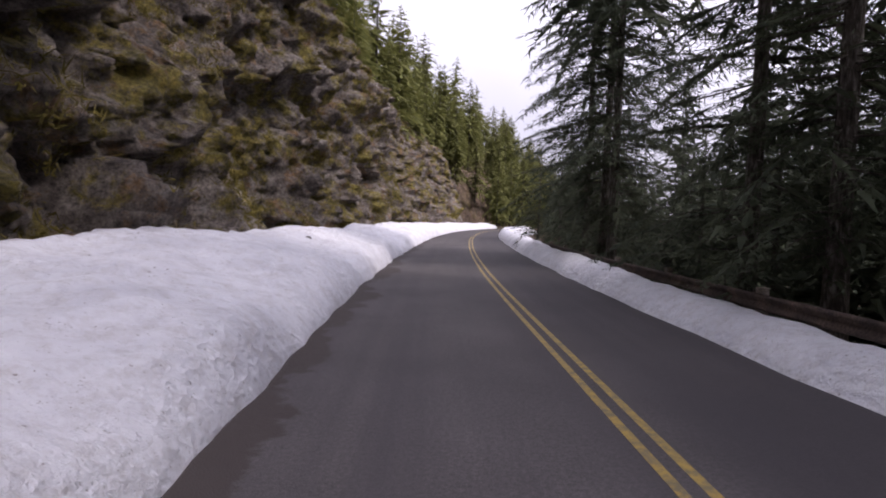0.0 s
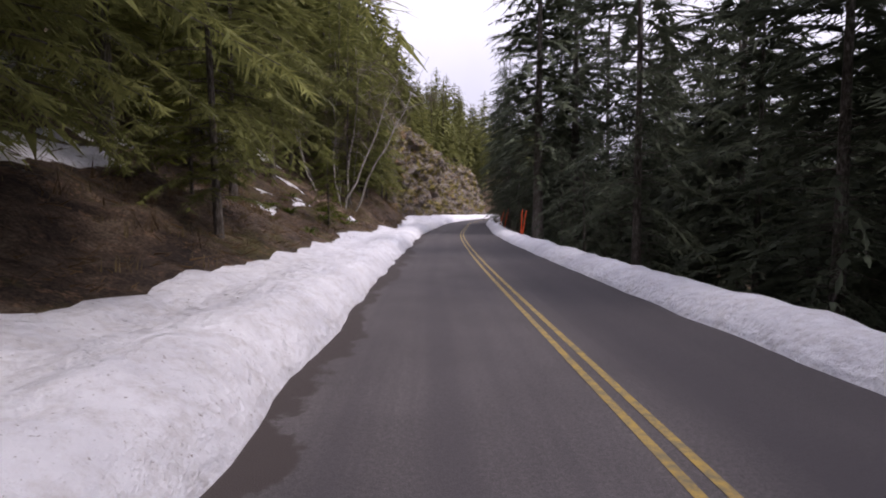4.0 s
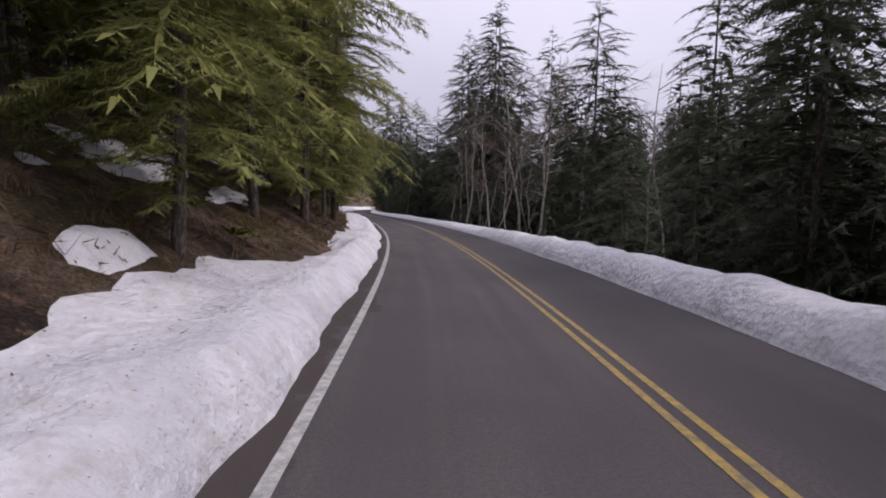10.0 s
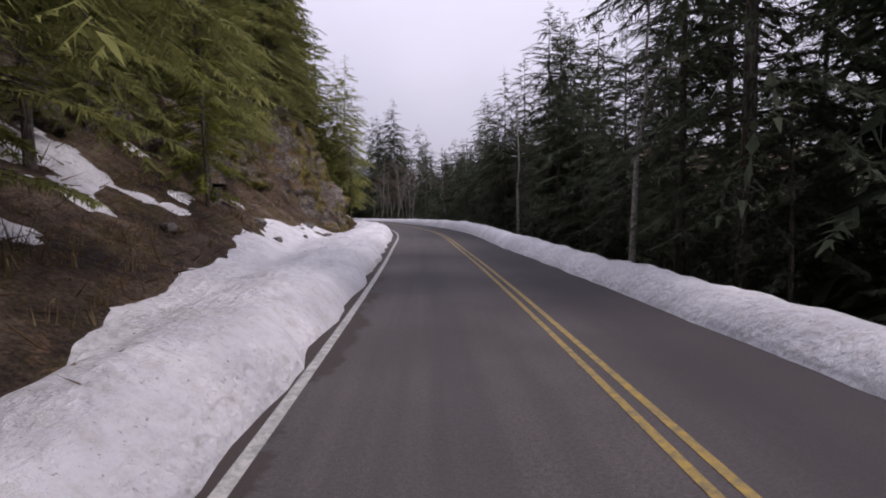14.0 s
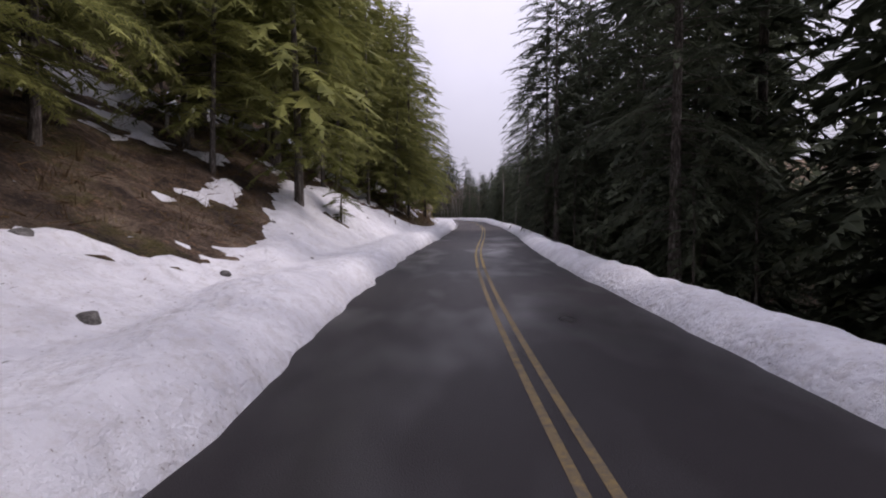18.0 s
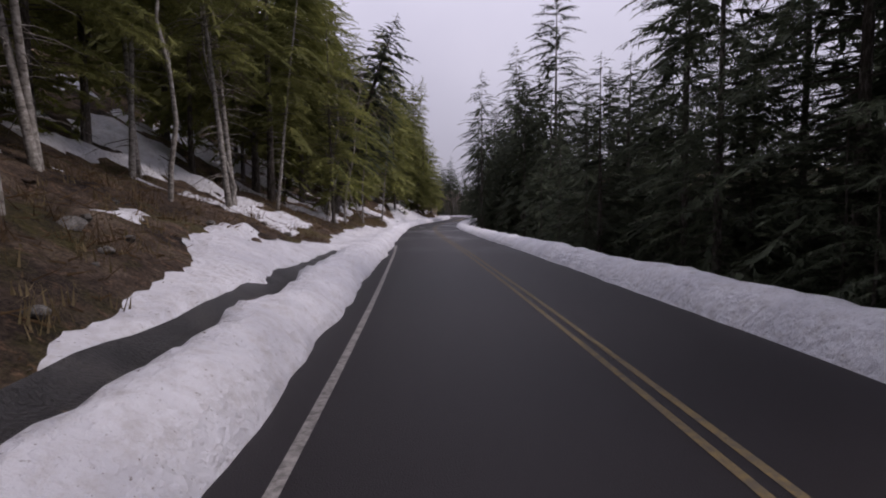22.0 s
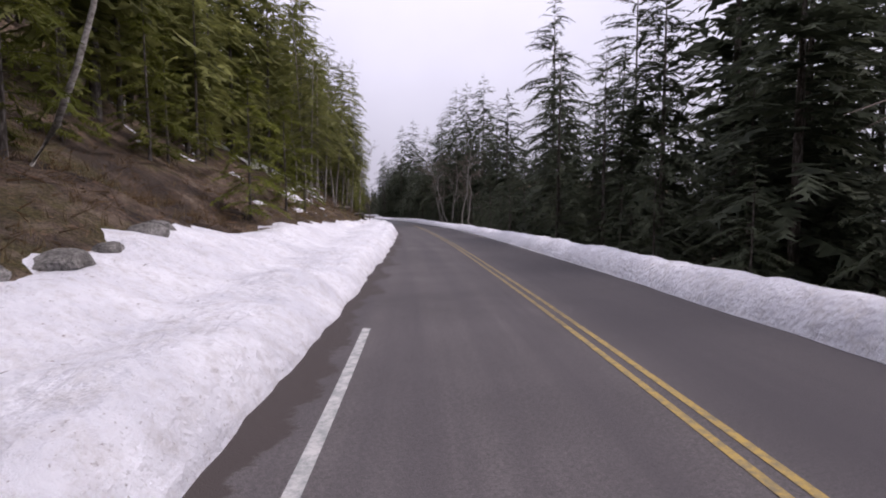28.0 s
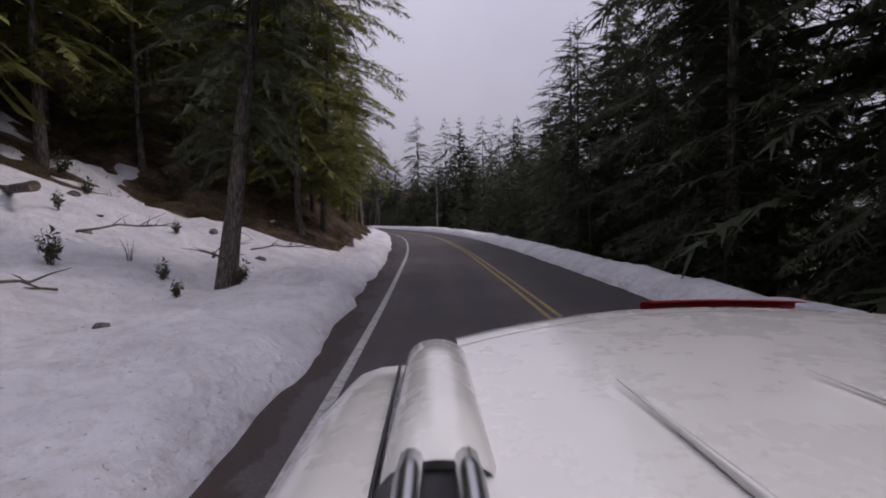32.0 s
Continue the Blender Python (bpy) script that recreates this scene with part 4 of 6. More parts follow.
def copy_at(ob, s, lat, turn, scale, sink=0.1, broad=0.0):
    x, y = place(s, lat)
    z = float(ground_height(s, lat)) - sink
    c = copy_thing(ob, pose(x, y, z, 0, 0, turn))
    wide = max(scale, min(broad, 1.5 * scale) if broad else 0.0)
    c.scale = (wide, wide, scale)
    return c


def foot_ok(s, u):
    return not (cliff(s) > 0.3 and u < bank_width(s) + 6.5)


rng = np.random.default_rng(7)
HILL = "tall conifer with olive needles on the hillside"
VALLEY = "tall dark conifer on the valley side of the road"
HG, VG = "hillside conifers", "valley conifers"
hill_kinds = [conifer(101, 21, 3.9, 0.10, NEEDLES_LIT, label=HILL, group=HG), conifer(102, 17, 3.6, 0.10, NEEDLES_LIT, label=HILL, group=HG),
              conifer(103, 26, 4.2, 0.13, NEEDLES_LIT, label=HILL, group=HG)]
CLOSE = "tall olive conifer standing close above the snow bank"
near_kinds = [conifer(105, 20, 4.0, 0.07, NEEDLES_LIT, sub=10, pad=0.05, girth=0.72, label=CLOSE, group=HG), conifer(106, 17, 3.7, 0.09, NEEDLES_LIT, sub=10, pad=0.05, girth=0.72, label=CLOSE, group=HG)]
young = conifer(104, 7, 1.9, 0.04, NEEDLES_YOUNG, sub=7, name="young_conifer", label="young yellow-green conifer branched to the ground", group="young conifers", twigs=8, pad=0.1)
stemmy = conifer(107, 19, 3.0, 0.27, NEEDLES_LIT, sub=9, pad=0.05, label="slender conifer with a long bare pale trunk", group=HG, bark=ALDER, twigs=10, girth=0.62)
# valley kinds carry the needle colour darkened for their shaded side
valley_kinds = [conifer(111, 24, 4.4, 0.05, NEEDLES_SHADED, pad=0.09, label=VALLEY, group=VG), conifer(112, 27, 4.6, 0.08, NEEDLES_SHADED, label=VALLEY, group=VG, pad=0.09),
                conifer(113, 19, 4.5, 0.03, NEEDLES_SHADED, pad=0.09, label=VALLEY, group=VG), conifer(114, 25, 4.3, 0.18, NEEDLES_SHADED, label=VALLEY, group=VG, pad=0.09)]
valley_near = [conifer(117, 22, 3.7, 0.05, NEEDLES_SHADED, sub=7, label=VALLEY, group=VG, twigs=10, pad=0.07), conifer(118, 25, 3.9, 0.10, NEEDLES_SHADED, sub=7, label=VALLEY, group=VG, twigs=10, pad=0.07)]
old_fir = conifer(119, 31, 4.6, 0.16, NEEDLES_SHADED, sub=7, label="huge old conifer with a thick dark furrowed trunk", group=VG, twigs=10, girth=1.75)
shaded_young = conifer(115, 6.5, 2.0, 0.03, NEEDLES_SHADED, sub=5, name="young_conifer", label="young dark conifer crowding behind the snow berm", group="young conifers", twigs=8, pad=0.12)
spire = conifer(116, 42, 3.2, 0.45, NEEDLES_LIT, lean=2.5, label="very tall thin conifer leaning over the hillside", group=HG)
stand_at(spire, 141, -13, 10)
stand_at(hill_kinds[0], 71.0, -13.9, 0)
stand_at(hill_kinds[1], 67.0, -14.4, 40)
stand_at(hill_kinds[2], 48.5, -17.9, 80)
stand_at(near_kinds[0], 104.0, -6.8, 10)
stand_at(near_kinds[1], 99.4, -7.7, 60)
stand_at(young, 143.8, -9.0, 0)
stand_at(stemmy, 359.5, -11.2, 0)
# height of the treetops over the road on the valley side
top_line = table("-120:15 -80:15 -45:19 -25:20 0:23 37:18 62:23 77:18 100:16 117:13 150:12 164:16 185:18 200:26 210:33 230:25 250:19 262:16 268:12 285:11 296:14 310:20 340:20 347:21 350:13 365:13 371:22 400:17 420:14 450:15 490:20 540:20")
taken = [(71.0, -13.9), (67.0, -14.4), (48.5, -17.9), (104.0, -6.8), (99.4, -7.7), (143.8, -9.0), (359.5, -11.2), (141, -13)]


def free(s, lat, gap):
    if any(abs(s - a) < gap and (s - a) ** 2 + (lat - b) ** 2 < gap * gap for a, b in taken):
        return False
    taken.append((s, lat))
    return True


def valley_tree(kind, heights, s, lat, top):
    k = int(kind)
    h = top - float(ground_height(s, lat))
    if lat - right_edge(s) < 6.5:
        return valley_near[k % 2], float(np.clip(h / (22, 25)[k % 2], 0.35, 1.45))
    return valley_kinds[k], float(np.clip(h / heights[k], 0.35, 1.45))


VALLEY_H = (24, 27, 19, 25)
for k, (s, lat, top) in enumerate(((-2, 10.8, 33), (7, 14.2, 30), (37, 12.2, 21.7), (62, 20.5, 25.7))):
    stand_at(valley_kinds[k], s, lat, 50 * k, float(np.clip((top - ground_height(s, lat)) / VALLEY_H[k], 0.35, 1.45)))
    taken.append((s, lat))
for k, (s, lat) in enumerate(((40.0, 6.4), (190.0, 6.0))):
    stand_at(valley_near[k], s, lat, 30 * k)
    taken.append((s, lat))
for k, (s, lat, top) in enumerate(((77, 11.3, 19.7), (105, 24.4, 24.6), (117, 8.4, 14.1), (123, 16.5, 19), (152, 9.9, 12.2), (164, 9, 16.5), (210, 12, 37), (243, 6, 22), (255, 14.5, 31), (296, 10.2, 14.7), (300, 13, 20.4),
                                   (310, 20, 31), (352, 18, 31), (371, 19.6, 26), (397, 18.9, 22.3), (402, 20.3, 20.4), (408, 21.6, 18), (-22, 5.2, 24), (-23.8, 5.3, 24), (-28, 5.6, 22), (-12, 5.2, 22),
                                   (-9.6, 5.4, 24), (-3.6, 6.2, 21), (223.9, 4.9, 20), (218.5, 4.9, 21), (88, 10.5, 24), (84, 12, 27), (80, 9.5, 24), (463, 6.5, 13), (459, 8, 14), (466, 5.8, 12), (455, 7.5, 12), (469, 7, 11), (461, 10, 19), (457, 11, 17), (465, 12, 22), (452, 9, 11), (472, 7.2, 10), (475, 7.4, 22), (479, 6.2, 22), (158, 8, 15), (161, 10.5, 17), (166, 7.5, 16), (155, 12, 16), (148, 11, 13), (145, 9, 11), (184, 7.5, 20), (143, 8, 9.5), (140, 10, 11), (147, 7.5, 9.5), (150, 9.5, 11), (137, 8.5, 11), (133, 8, 11.5), (130, 10, 12), (145, 12, 12), (152, 7.6, 10), (135, 13, 14), (484, 8, 20), (487, 7, 20), (482, 10, 22), (170.5, 9.6, 12), (167, 8.8, 14), (172.5, 12.4, 14), (169, 14.5, 18), (157, 6.6, 14), (154.5, 6.8, 12), (169.6, 7, 10), (345, 8.5, 12), (341, 10.5, 20), (343.5, 12.5, 18), (338, 9, 14), (340, 7.2, 13), (342.5, 6.4, 10), (308, 8.2, 20), (304, 7.2, 16), (310, 11, 22), (300, 8.2, 15), (306, 12, 22), (312, 8.6, 15), (322, 9, 14), (91, 12.5, 18), (94, 14.5, 20), (87, 11.5, 16), (68, 12, 26), (64, 15, 28), (334, 8.5, 22), (330, 11, 24), (326, 9, 22), (181, 11, 22), (481, 9.5, 22), (478, 8, 22), (474, 9.5, 24))):
    ob, sc = valley_tree((0, 1, 3, 0, 2)[k % 5], VALLEY_H, s, lat, top)
    copy_at(ob, s, lat, 77 * k, sc, broad=0.72)
    taken.append((s, lat))
stand_at(old_fir, 18.0, 6.1, 20)
copy_at(old_fir, 15.4, 9.4, 140, 1.0)
# a dark one that leans over the snow slope near the end
leaner = tagged(copy_at(old_fir, 482.5, -6.3, 75, 0.56), "dark conifer leaning out of a hollow in the snow")
leaner.scale = (0.43, 0.43, 0.56)
away = Vector((*(place(482.5, -5.3) - place(482.5, -6.3)), 0))
stem_foot = leaner.matrix_basis.translation.copy()
leaner.matrix_basis = Matrix.Translation(stem_foot) @ Matrix.Rotation(radians(8), 4, Vector((0, 0, 1)).cross(away)) @ Matrix.Translation(-stem_foot) @ leaner.matrix_basis
# a thick one that leans towards the road above the bank
tilted = tagged(copy_at(old_fir, 279.2, -8.1, 200, 0.5, broad=0.9), "thick brown conifer trunk leaning towards the road")
away = Vector((*(place(279.2, -7.1) - place(279.2, -8.1)), 0))
stem_foot = tilted.matrix_basis.translation.copy()
tilted.matrix_basis = Matrix.Translation(stem_foot) @ Matrix.Rotation(radians(19), 4, Vector((0, 0, 1)).cross(away)) @ Matrix.Translation(-stem_foot) @ tilted.matrix_basis
taken += [(279.2, -8.1), (18.0, 6.1), (15.4, 9.4), (482.5, -6.3)]
HAND = ((469.6, -7.8, 1.2), (468.0, -7.0, 1.2), (66.0, -8.6, 1.4), (60.0, -8.0, 1.35), (55.0, -7.4, 1.4), (71.6, -8.1, 0.9), (76.9, -9.3, 0.9), (69.0, -7.9, 1.0), (126.3, -6.1, 1.1), (122.4, -5.9, 0.8), (118.6, -5.8, 1.0), (62.3, -7.3, 1.0), (182.9, -9.5, 0.8), (208.4, -7.3, 1.1), (210.0, -8.3, 1.0), (215.5, -13.0, 0.9),
        (219.0, -8.8, 1.0), (216.5, -7.2, 0.8), (213.0, -6.6, 0.9), (260.4, -10.0, 1.0), (318.0, -8.5, 0.9), (467.4, -8.4, 0.9), (464.9, -8.0, 0.9), (462.4, -9.6, 0.9),
        (471.0, -13.7, 1.0), (468.0, -13.2, 1.0), (88.0, -6.6, 1.1), (92.5, -7.4, 1.0), (130.5, -6.8, 1.0), (134.0, -7.4, 0.9), (137.0, -6.2, 0.8), (202.0, -6.2, 0.9), (197.0, -6.9, 0.9), (226.0, -9.4, 1.0), (231.0, -8.6, 0.9), (240.5, -9.8, 1.0), (272.0, -11.5, 0.9), (288.0, -6.8, 0.9), (306.5, -11.5, 0.9),
        (312.0, -12.5, 0.9), (323.0, -8.0, 0.9), (329.0, -9.2, 1.0), (456.0, -9.0, 0.9), (448.0, -10.5, 0.9), (58.0, -6.6, 0.9), (54.0, -7.6, 1.0), (48.0, -6.8, 0.8), (43.0, -12.5, 0.9), (38.0, -13.5, 0.9),
        (150.0, -12.0, 0.8), (155.0, -11.6, 0.9), (160.0, -12.2, 0.8), (166.0, -11.6, 0.9), (171.0, -12.4, 0.8), (176.5, -11.8, 0.9), (181.0, -12.6, 0.8), (187.0, -11.2, 0.9), (192.0, -9.4, 0.9),
        (6.0, -11.0, 0.8), (1.0, -12.6, 0.9), (-6.0, -14.2, 0.8), (-13.0, -14.0, 0.9), (-21.0, -15.0, 0.8), (-30.0, -14.0, 0.8), (-38.0, -13.6, 0.9), (-47.0, -13.8, 0.8), (-58.0, -13.5, 0.9), (12.0, -9.6, 0.9), (17.0, -10.4, 0.9), (3.0, -8.6, 0.6), (8.0, -8.2, 0.7), (10.5, -9.4, 0.9), (-1.5, -9.5, 0.6), (14.5, -8.4, 0.8), (20.5, -8.8, 0.8), (258.0, -8.5, 1.0), (254.0, -10.0, 1.0), (262.5, -8.0, 0.9), (268.5, -8.6, 1.0), (250.0, -9.6, 0.9), (247.0, -11.0, 1.0),
        (434.7, -12.4, 0.7), (430.0, -13.4, 0.75), (419.0, -12.6, 0.7), (411.0, -12.2, 0.75), (425.0, -13.8, 0.8), (337.5, -9.6, 0.9), (333.0, -9.8, 0.9), (339.5, -12.5, 1.0))
for k, (s, lat, sc) in enumerate(HAND):
    c = copy_at(near_kinds[k % 2], s, lat, 53 * k, sc)
    c.rotation_euler.x, c.rotation_euler.y = radians(2.5 * math.sin(k * 1.7)), radians(2.5 * math.sin(k * 2.9))
    taken.append((s, lat))
for k, (s, lat) in enumerate(((110.2, -6.4), (422.6, -7.8), (308.7, -10.0), (300.9, -11.8), (297.4, -9.6), (265.4, -5.4), (101.9, -7.6), (98.7, -7.6), (367.0, -10.5), (358.3, -9.5), (355.1, -9.9), (350.2, -9.3), (351.8, -8.0), (348.0, -8.8), (362.5, -10.2), (371.5, -10.8), (376.0, -9.8), (427.6, -7.4), (301.6, -8.5), (298.5, -9.3), (294.9, -8.5), (308.9, -9.9), (302.0, -11.5), (444.8, -8.9), (443.4, -8.5), (442.6, -6.9), (437.0, -8.5))):
    c = copy_at(stemmy, s, lat, 71 * k, 0.75 + 0.08 * (k % 4))
    c.rotation_euler.x, c.rotation_euler.y = radians(6 * math.sin(k * 1.7 + 1)), radians(6 * math.sin(k * 2.9))
    taken.append((s, lat))
for k, (s, lat, sc) in enumerate(((235.3, -6.4, 0.6), (146.5, -8.4, 0.5), (187.0, -8.0, 0.7), (36.0, -6.6, 0.6), (4.0, -10.0, 0.8), (353.0, -7.0, 0.6), (344.0, -9.0, 0.9), (422.0, -11.0, 0.9), (440.0, -10.0, 0.9), (400.0, -8.2, 0.8), (392.0, -8.6, 0.9), (384.0, -9.0, 0.8), (457.0, -7.2, 0.6), (64.5, -6.0, 0.5), (415.0, -12.0, 1.2), (423.5, -12.2, 1.3), (430.0, -11.6, 1.1), (436.5, -12.0, 1.2), (419.5, -10.6, 0.8), (408.0, -11.0, 1.1))):
    copy_at(young, s, lat, 91 * k, sc)
    taken.append((s, lat))

# the wood that closes in behind the first row
for k, s in enumerate(np.arange(40, 340, 3.1)):
    lat = -left_edge(s) - bank_width(s) - 4.4 - 4.6 * ((k * 0.618) % 1)
    if not 141 < s < 196 and free(s, lat, 2.0):
        copy_at(hill_kinds[k % 3], s, lat, 47 * k, 0.8 + 0.3 * ((k * 0.37) % 1))

# young growth between the tall trees on the hill side
count = 0
while count < 45:
    a, b = ((380, 468), (332, 372), (84, 136), (200, 268), (274, 330), (36, 82))[rng.integers(6)]
    s = rng.uniform(a, b)
    lat = -left_edge(s) - snow_reach(s) - rng.uniform(1.6, 8.0)
    if free(s, lat, 1.6):
        count += 1
        copy_at(young, s, lat, rng.uniform(0, 360), rng.uniform(0.3, 1.0))

# rows nearest the road, tree by tree
hill_gap = [(-118, -4, 7.0), (22, 33, 6.0), (143, 192, 6.5), (332, 380, 7.5), (380, 452, 6.5), (469, 500, 8.0)]
count = 0
while count < 46:
    s = rng.uniform(-40, 490)
    u = bank_width(s) + 2.2 + abs(rng.normal(0, 5.0))
    for a, b, more in hill_gap:
        if a < s < b:
            u = max(u, bank_width(s) + more + rng.uniform(0, 4))
    if foot_ok(s, u) and free(s, -left_edge(s) - u, 2.6):
        count += 1
        copy_at(hill_kinds[rng.choice(3)], s, -left_edge(s) - u, rng.uniform(0, 360), rng.uniform(0.75, 1.2))
count = 0
while count < 42:
    s = rng.uniform(-60, 495)
    v = 2.7 + abs(rng.normal(0, 5.0))
    if 84 < s < 122:
        v += 6
    lat = right_edge(s) + v
    if free(s, lat, 2.5):
        count += 1
        ob, sc = valley_tree(rng.choice(4), VALLEY_H, s, lat, top_line(s) * min(1.0, 0.5 + 0.045 * v) * rng.uniform(0.7, 1.0))
        copy_at(ob, s, lat, rng.uniform(0, 360), sc, broad=0.8)
stand_at(shaded_young, 30.0, 5.6, 0)
count = 0
while count < 110:
    s = rng.uniform(-40, 495)
    lat = right_edge(s) + rng.uniform(2.9, 6.8)
    if free(s, lat, 1.2):
        count += 1
        copy_at(shaded_young, s, lat, rng.uniform(0, 360), rng.uniform(0.45, 1.15))


def woods(name, needles, label, spots, seed):
    """Trees too many to count, joined: simple trunks and coarser sprays."""
    r = np.random.default_rng(seed)
    protos, fine = [], []
    for k in range(6):
        h = r.uniform(17, 27)
        tv, tf = tube([(0, 0, -0.8), (0, 0, h * 0.5), (0, 0, h)], [0.012 * h, 0.008 * h, 0.02], 4)
        wide, bare = r.uniform(3.9, 4.9), r.uniform(0.04, 0.12)
        protos.append((tv, tf, *crown_arrays(r, h, wide, bare, 26, 6, 2, fat=0.5)[:2]))
        fine.append((*tube([(0, 0, -0.8), (0.1, 0, h * 0.5), (0, 0, h)], [0.009 * h, 0.006 * h, 0.02], 6), *crown_arrays(r, h, wide, bare, 33, 6, 7, fat=0.42)[:2]))
    tp, cp = [], []
    for s, lat, scale in spots:
        near = -left_edge(s) - lat < 12 if lat < 0 else lat - right_edge(s) < 12
        tv, tf, cv, cf = (fine if near and scale > 0.45 and -100 < s < 500 else protos)[r.integers(6)]
        a = r.uniform(0, 6.28)
        broad = max(scale, 0.8 if scale > 0.45 else 0.45)
        rot = np.array([[np.cos(a), -np.sin(a), 0], [np.sin(a), np.cos(a), 0], [0, 0, 1]]) * np.array([[broad], [broad], [scale]])
        at = np.array([*place(s, lat), float(ground_height(s, lat)) - 0.1])
        tp.append((tv @ rot.T + at, tf))
        cp.append((cv @ rot.T + at, cf))
    root = new(name)
    a = sheet("trunks", *join_arrays(tp), BARK, root)
    b = sheet("crowns", *join_arrays(cp), needles, root)
    for o in (a, b):
        o["kind"] = "stuff"
    return tagged(root, label, "forest", kind="stuff")


spots = []
while len(spots) < 90:
    s = rng.uniform(-115, 497)
    u = bank_width(s) + 6.0 + abs(rng.normal(0, 3.5))
    for a, b, more in hill_gap:
        if a < s < b:
            u = max(u, bank_width(s) + more + rng.uniform(0, 4))
    if foot_ok(s, u) and free(s, -left_edge(s) - u, 2.6):
        spots.append((s, -left_edge(s) - u, rng.uniform(0.7, 1.1)))
while len(spots) < 430:
    s, u = rng.uniform(-125, 520), 12.5 + rng.random() ** 1.5 * 33
    if foot_ok(s, u) and free(s, -left_edge(s) - u, 2.6):
        spots.append((s, -left_edge(s) - u, rng.uniform(0.7, 1.15)))
for _ in range(120):
    spots.append((rng.uniform(-330, -125), rng.uniform(-45, 25), rng.uniform(0.8, 1.3)))
for _ in range(60):
    spots.append((rng.uniform(-190, -116), rng.uniform(-30, 14), rng.uniform(0.6, 1.0)))
woods("hillside_woods", NEEDLES_LIT, "dense olive-green conifer forest climbing the hill", spots, 3)
spots = []
while len(spots) < 75:
    s, v = rng.uniform(-115, 505), 6.5 + abs(rng.normal(0, 3.5))
    lat = right_edge(s) + v + (6 if 84 < s < 122 else 0)
    if free(s, lat, 2.4):
        spots.append((s, lat, float(np.clip((top_line(s) * min(1.0, 0.5 + 0.045 * v) * rng.uniform(0.7, 1.0) - ground_height(s, lat)) / 22, 0.35, 1.5))))
while len(spots) < 395:
    # low growth that closes the view under the crowns
    s, v = rng.uniform(-60, 500), 6.0 + rng.random() * 16
    lat = right_edge(s) + v
    spots.append((s, lat, rng.uniform(0.22, 0.42)))
while len(spots) < 640:
    s, v = rng.uniform(-125, 530), 11.5 + rng.random() * 24
    lat = right_edge(s) + v
    if free(s, lat, 2.2):
        spots.append((s, lat, float(np.clip((top_line(s) * min(1.0, 0.5 + 0.03 * v) * rng.uniform(0.5, 0.85) - ground_height(s, lat)) / 22, 0.4, 1.5))))
for _ in range(55):
    s, v = rng.uniform(384, 446), rng.uniform(9, 26)
    lat = right_edge(s) + v
    if free(s, lat, 2.4):
        spots.append((s, lat, float(np.clip(((rng.uniform(13, 20) if s < 408 else rng.uniform(8, 12)) - ground_height(s, lat)) / 22, 0.5, 1.4))))
for _ in range(130):
    spots.append((rng.uniform(-330, 420), rng.uniform(48, 110), rng.uniform(0.8, 1.2)))
for _ in range(40):
    s, lat = rng.uniform(150, 235), rng.uniform(14, 40)
    spots.append((s, lat, float((rng.uniform(5, 8) - ground_height(s, lat)) / 22)))
woods("valley_woods", NEEDLES_SHADED, "dense dark conifer forest falling into the valley", spots, 4)

def far_woods():
    """The forest that goes on over hill and valley: small simple trees, joined."""
    r = np.random.default_rng(9)
    protos = []
    for k in range(5):
        h = r.uniform(15, 24)
        protos.append(crown_arrays(r, h, r.uniform(3.2, 4.2), 0.04, 14, 5, 1, fat=0.3)[:2])
    pieces = []
    for k in range(2200):
        side = -1 if k % 2 else 1
        s, lat = r.uniform(-140, 540), side * (r.uniform(34, 150) if side > 0 else r.uniform(44, 150))
        cv, cf = protos[k % 5]
        a, sc = r.uniform(0, 6.28), r.uniform(0.7, 1.15)
        if k >= 1500:
            s, lat, sc = r.uniform(60, 400), r.uniform(26, 110), r.uniform(0.55, 0.8)
        rot = sc * np.array([[np.cos(a), -np.sin(a), 0], [np.sin(a), np.cos(a), 0], [0, 0, 1]])
        pieces.append((cv @ rot.T + np.array([*place(s, lat), float(ground_height(s, lat)) - 0.2]), cf))
    return tagged(sheet("far_woods", *join_arrays(pieces), NEEDLES_SHADED), "dark conifer forest covering the far slopes", "forest", kind="stuff")


far_woods()

# bare alders in clumps
BARE = "leafless alder with pale mottled bark"
AG = "bare alders"
alder_kinds = [alder(201, 11, label=BARE, group=AG), alder(202, 13, 1.4, 11, label=BARE, group=AG), alder(203, 9.5, 1.8, 8, label=BARE, group=AG), alder(204, 12, 2.2, 10, label=BARE, group=AG)]
for k, (s, lat) in enumerate(((22.6, -8.3), (21.1, -8.0), (22.1, -8.6), (20.5, -8.4))):
    stand_at(alder_kinds[k], s, lat, 70 * k)
    # these lean out over the road
    out = Vector((*(place(s, lat + 1) - place(s, lat)), 0))
    foot = alder_kinds[k].matrix_basis.translation.copy()
    alder_kinds[k].matrix_basis = Matrix.Translation(foot) @ Matrix.Rotation(radians((16, 28, 13, 24)[k]), 4, Vector((0, 0, 1)).cross(out)) @ Matrix.Translation(-foot) @ alder_kinds[k].matrix_basis
clump = [(19.2, -8.6, 0.85), (18.2, -9.8, 1.0), (23.2, -10.0, 0.9), (20.8, -10.6, 1.0), (14.2, -11.0, 1.0), (8.2, -12.0, 1.0)]
clump += [(s, 4.7 + 0.35 * (k % 3), 0.75 + 0.1 * (k % 4)) for k, s in enumerate((94.3, 97.3, 98.1, 100.0, 102.5, 105.3, 107.3, 113.9, 114.7, 118.2))]
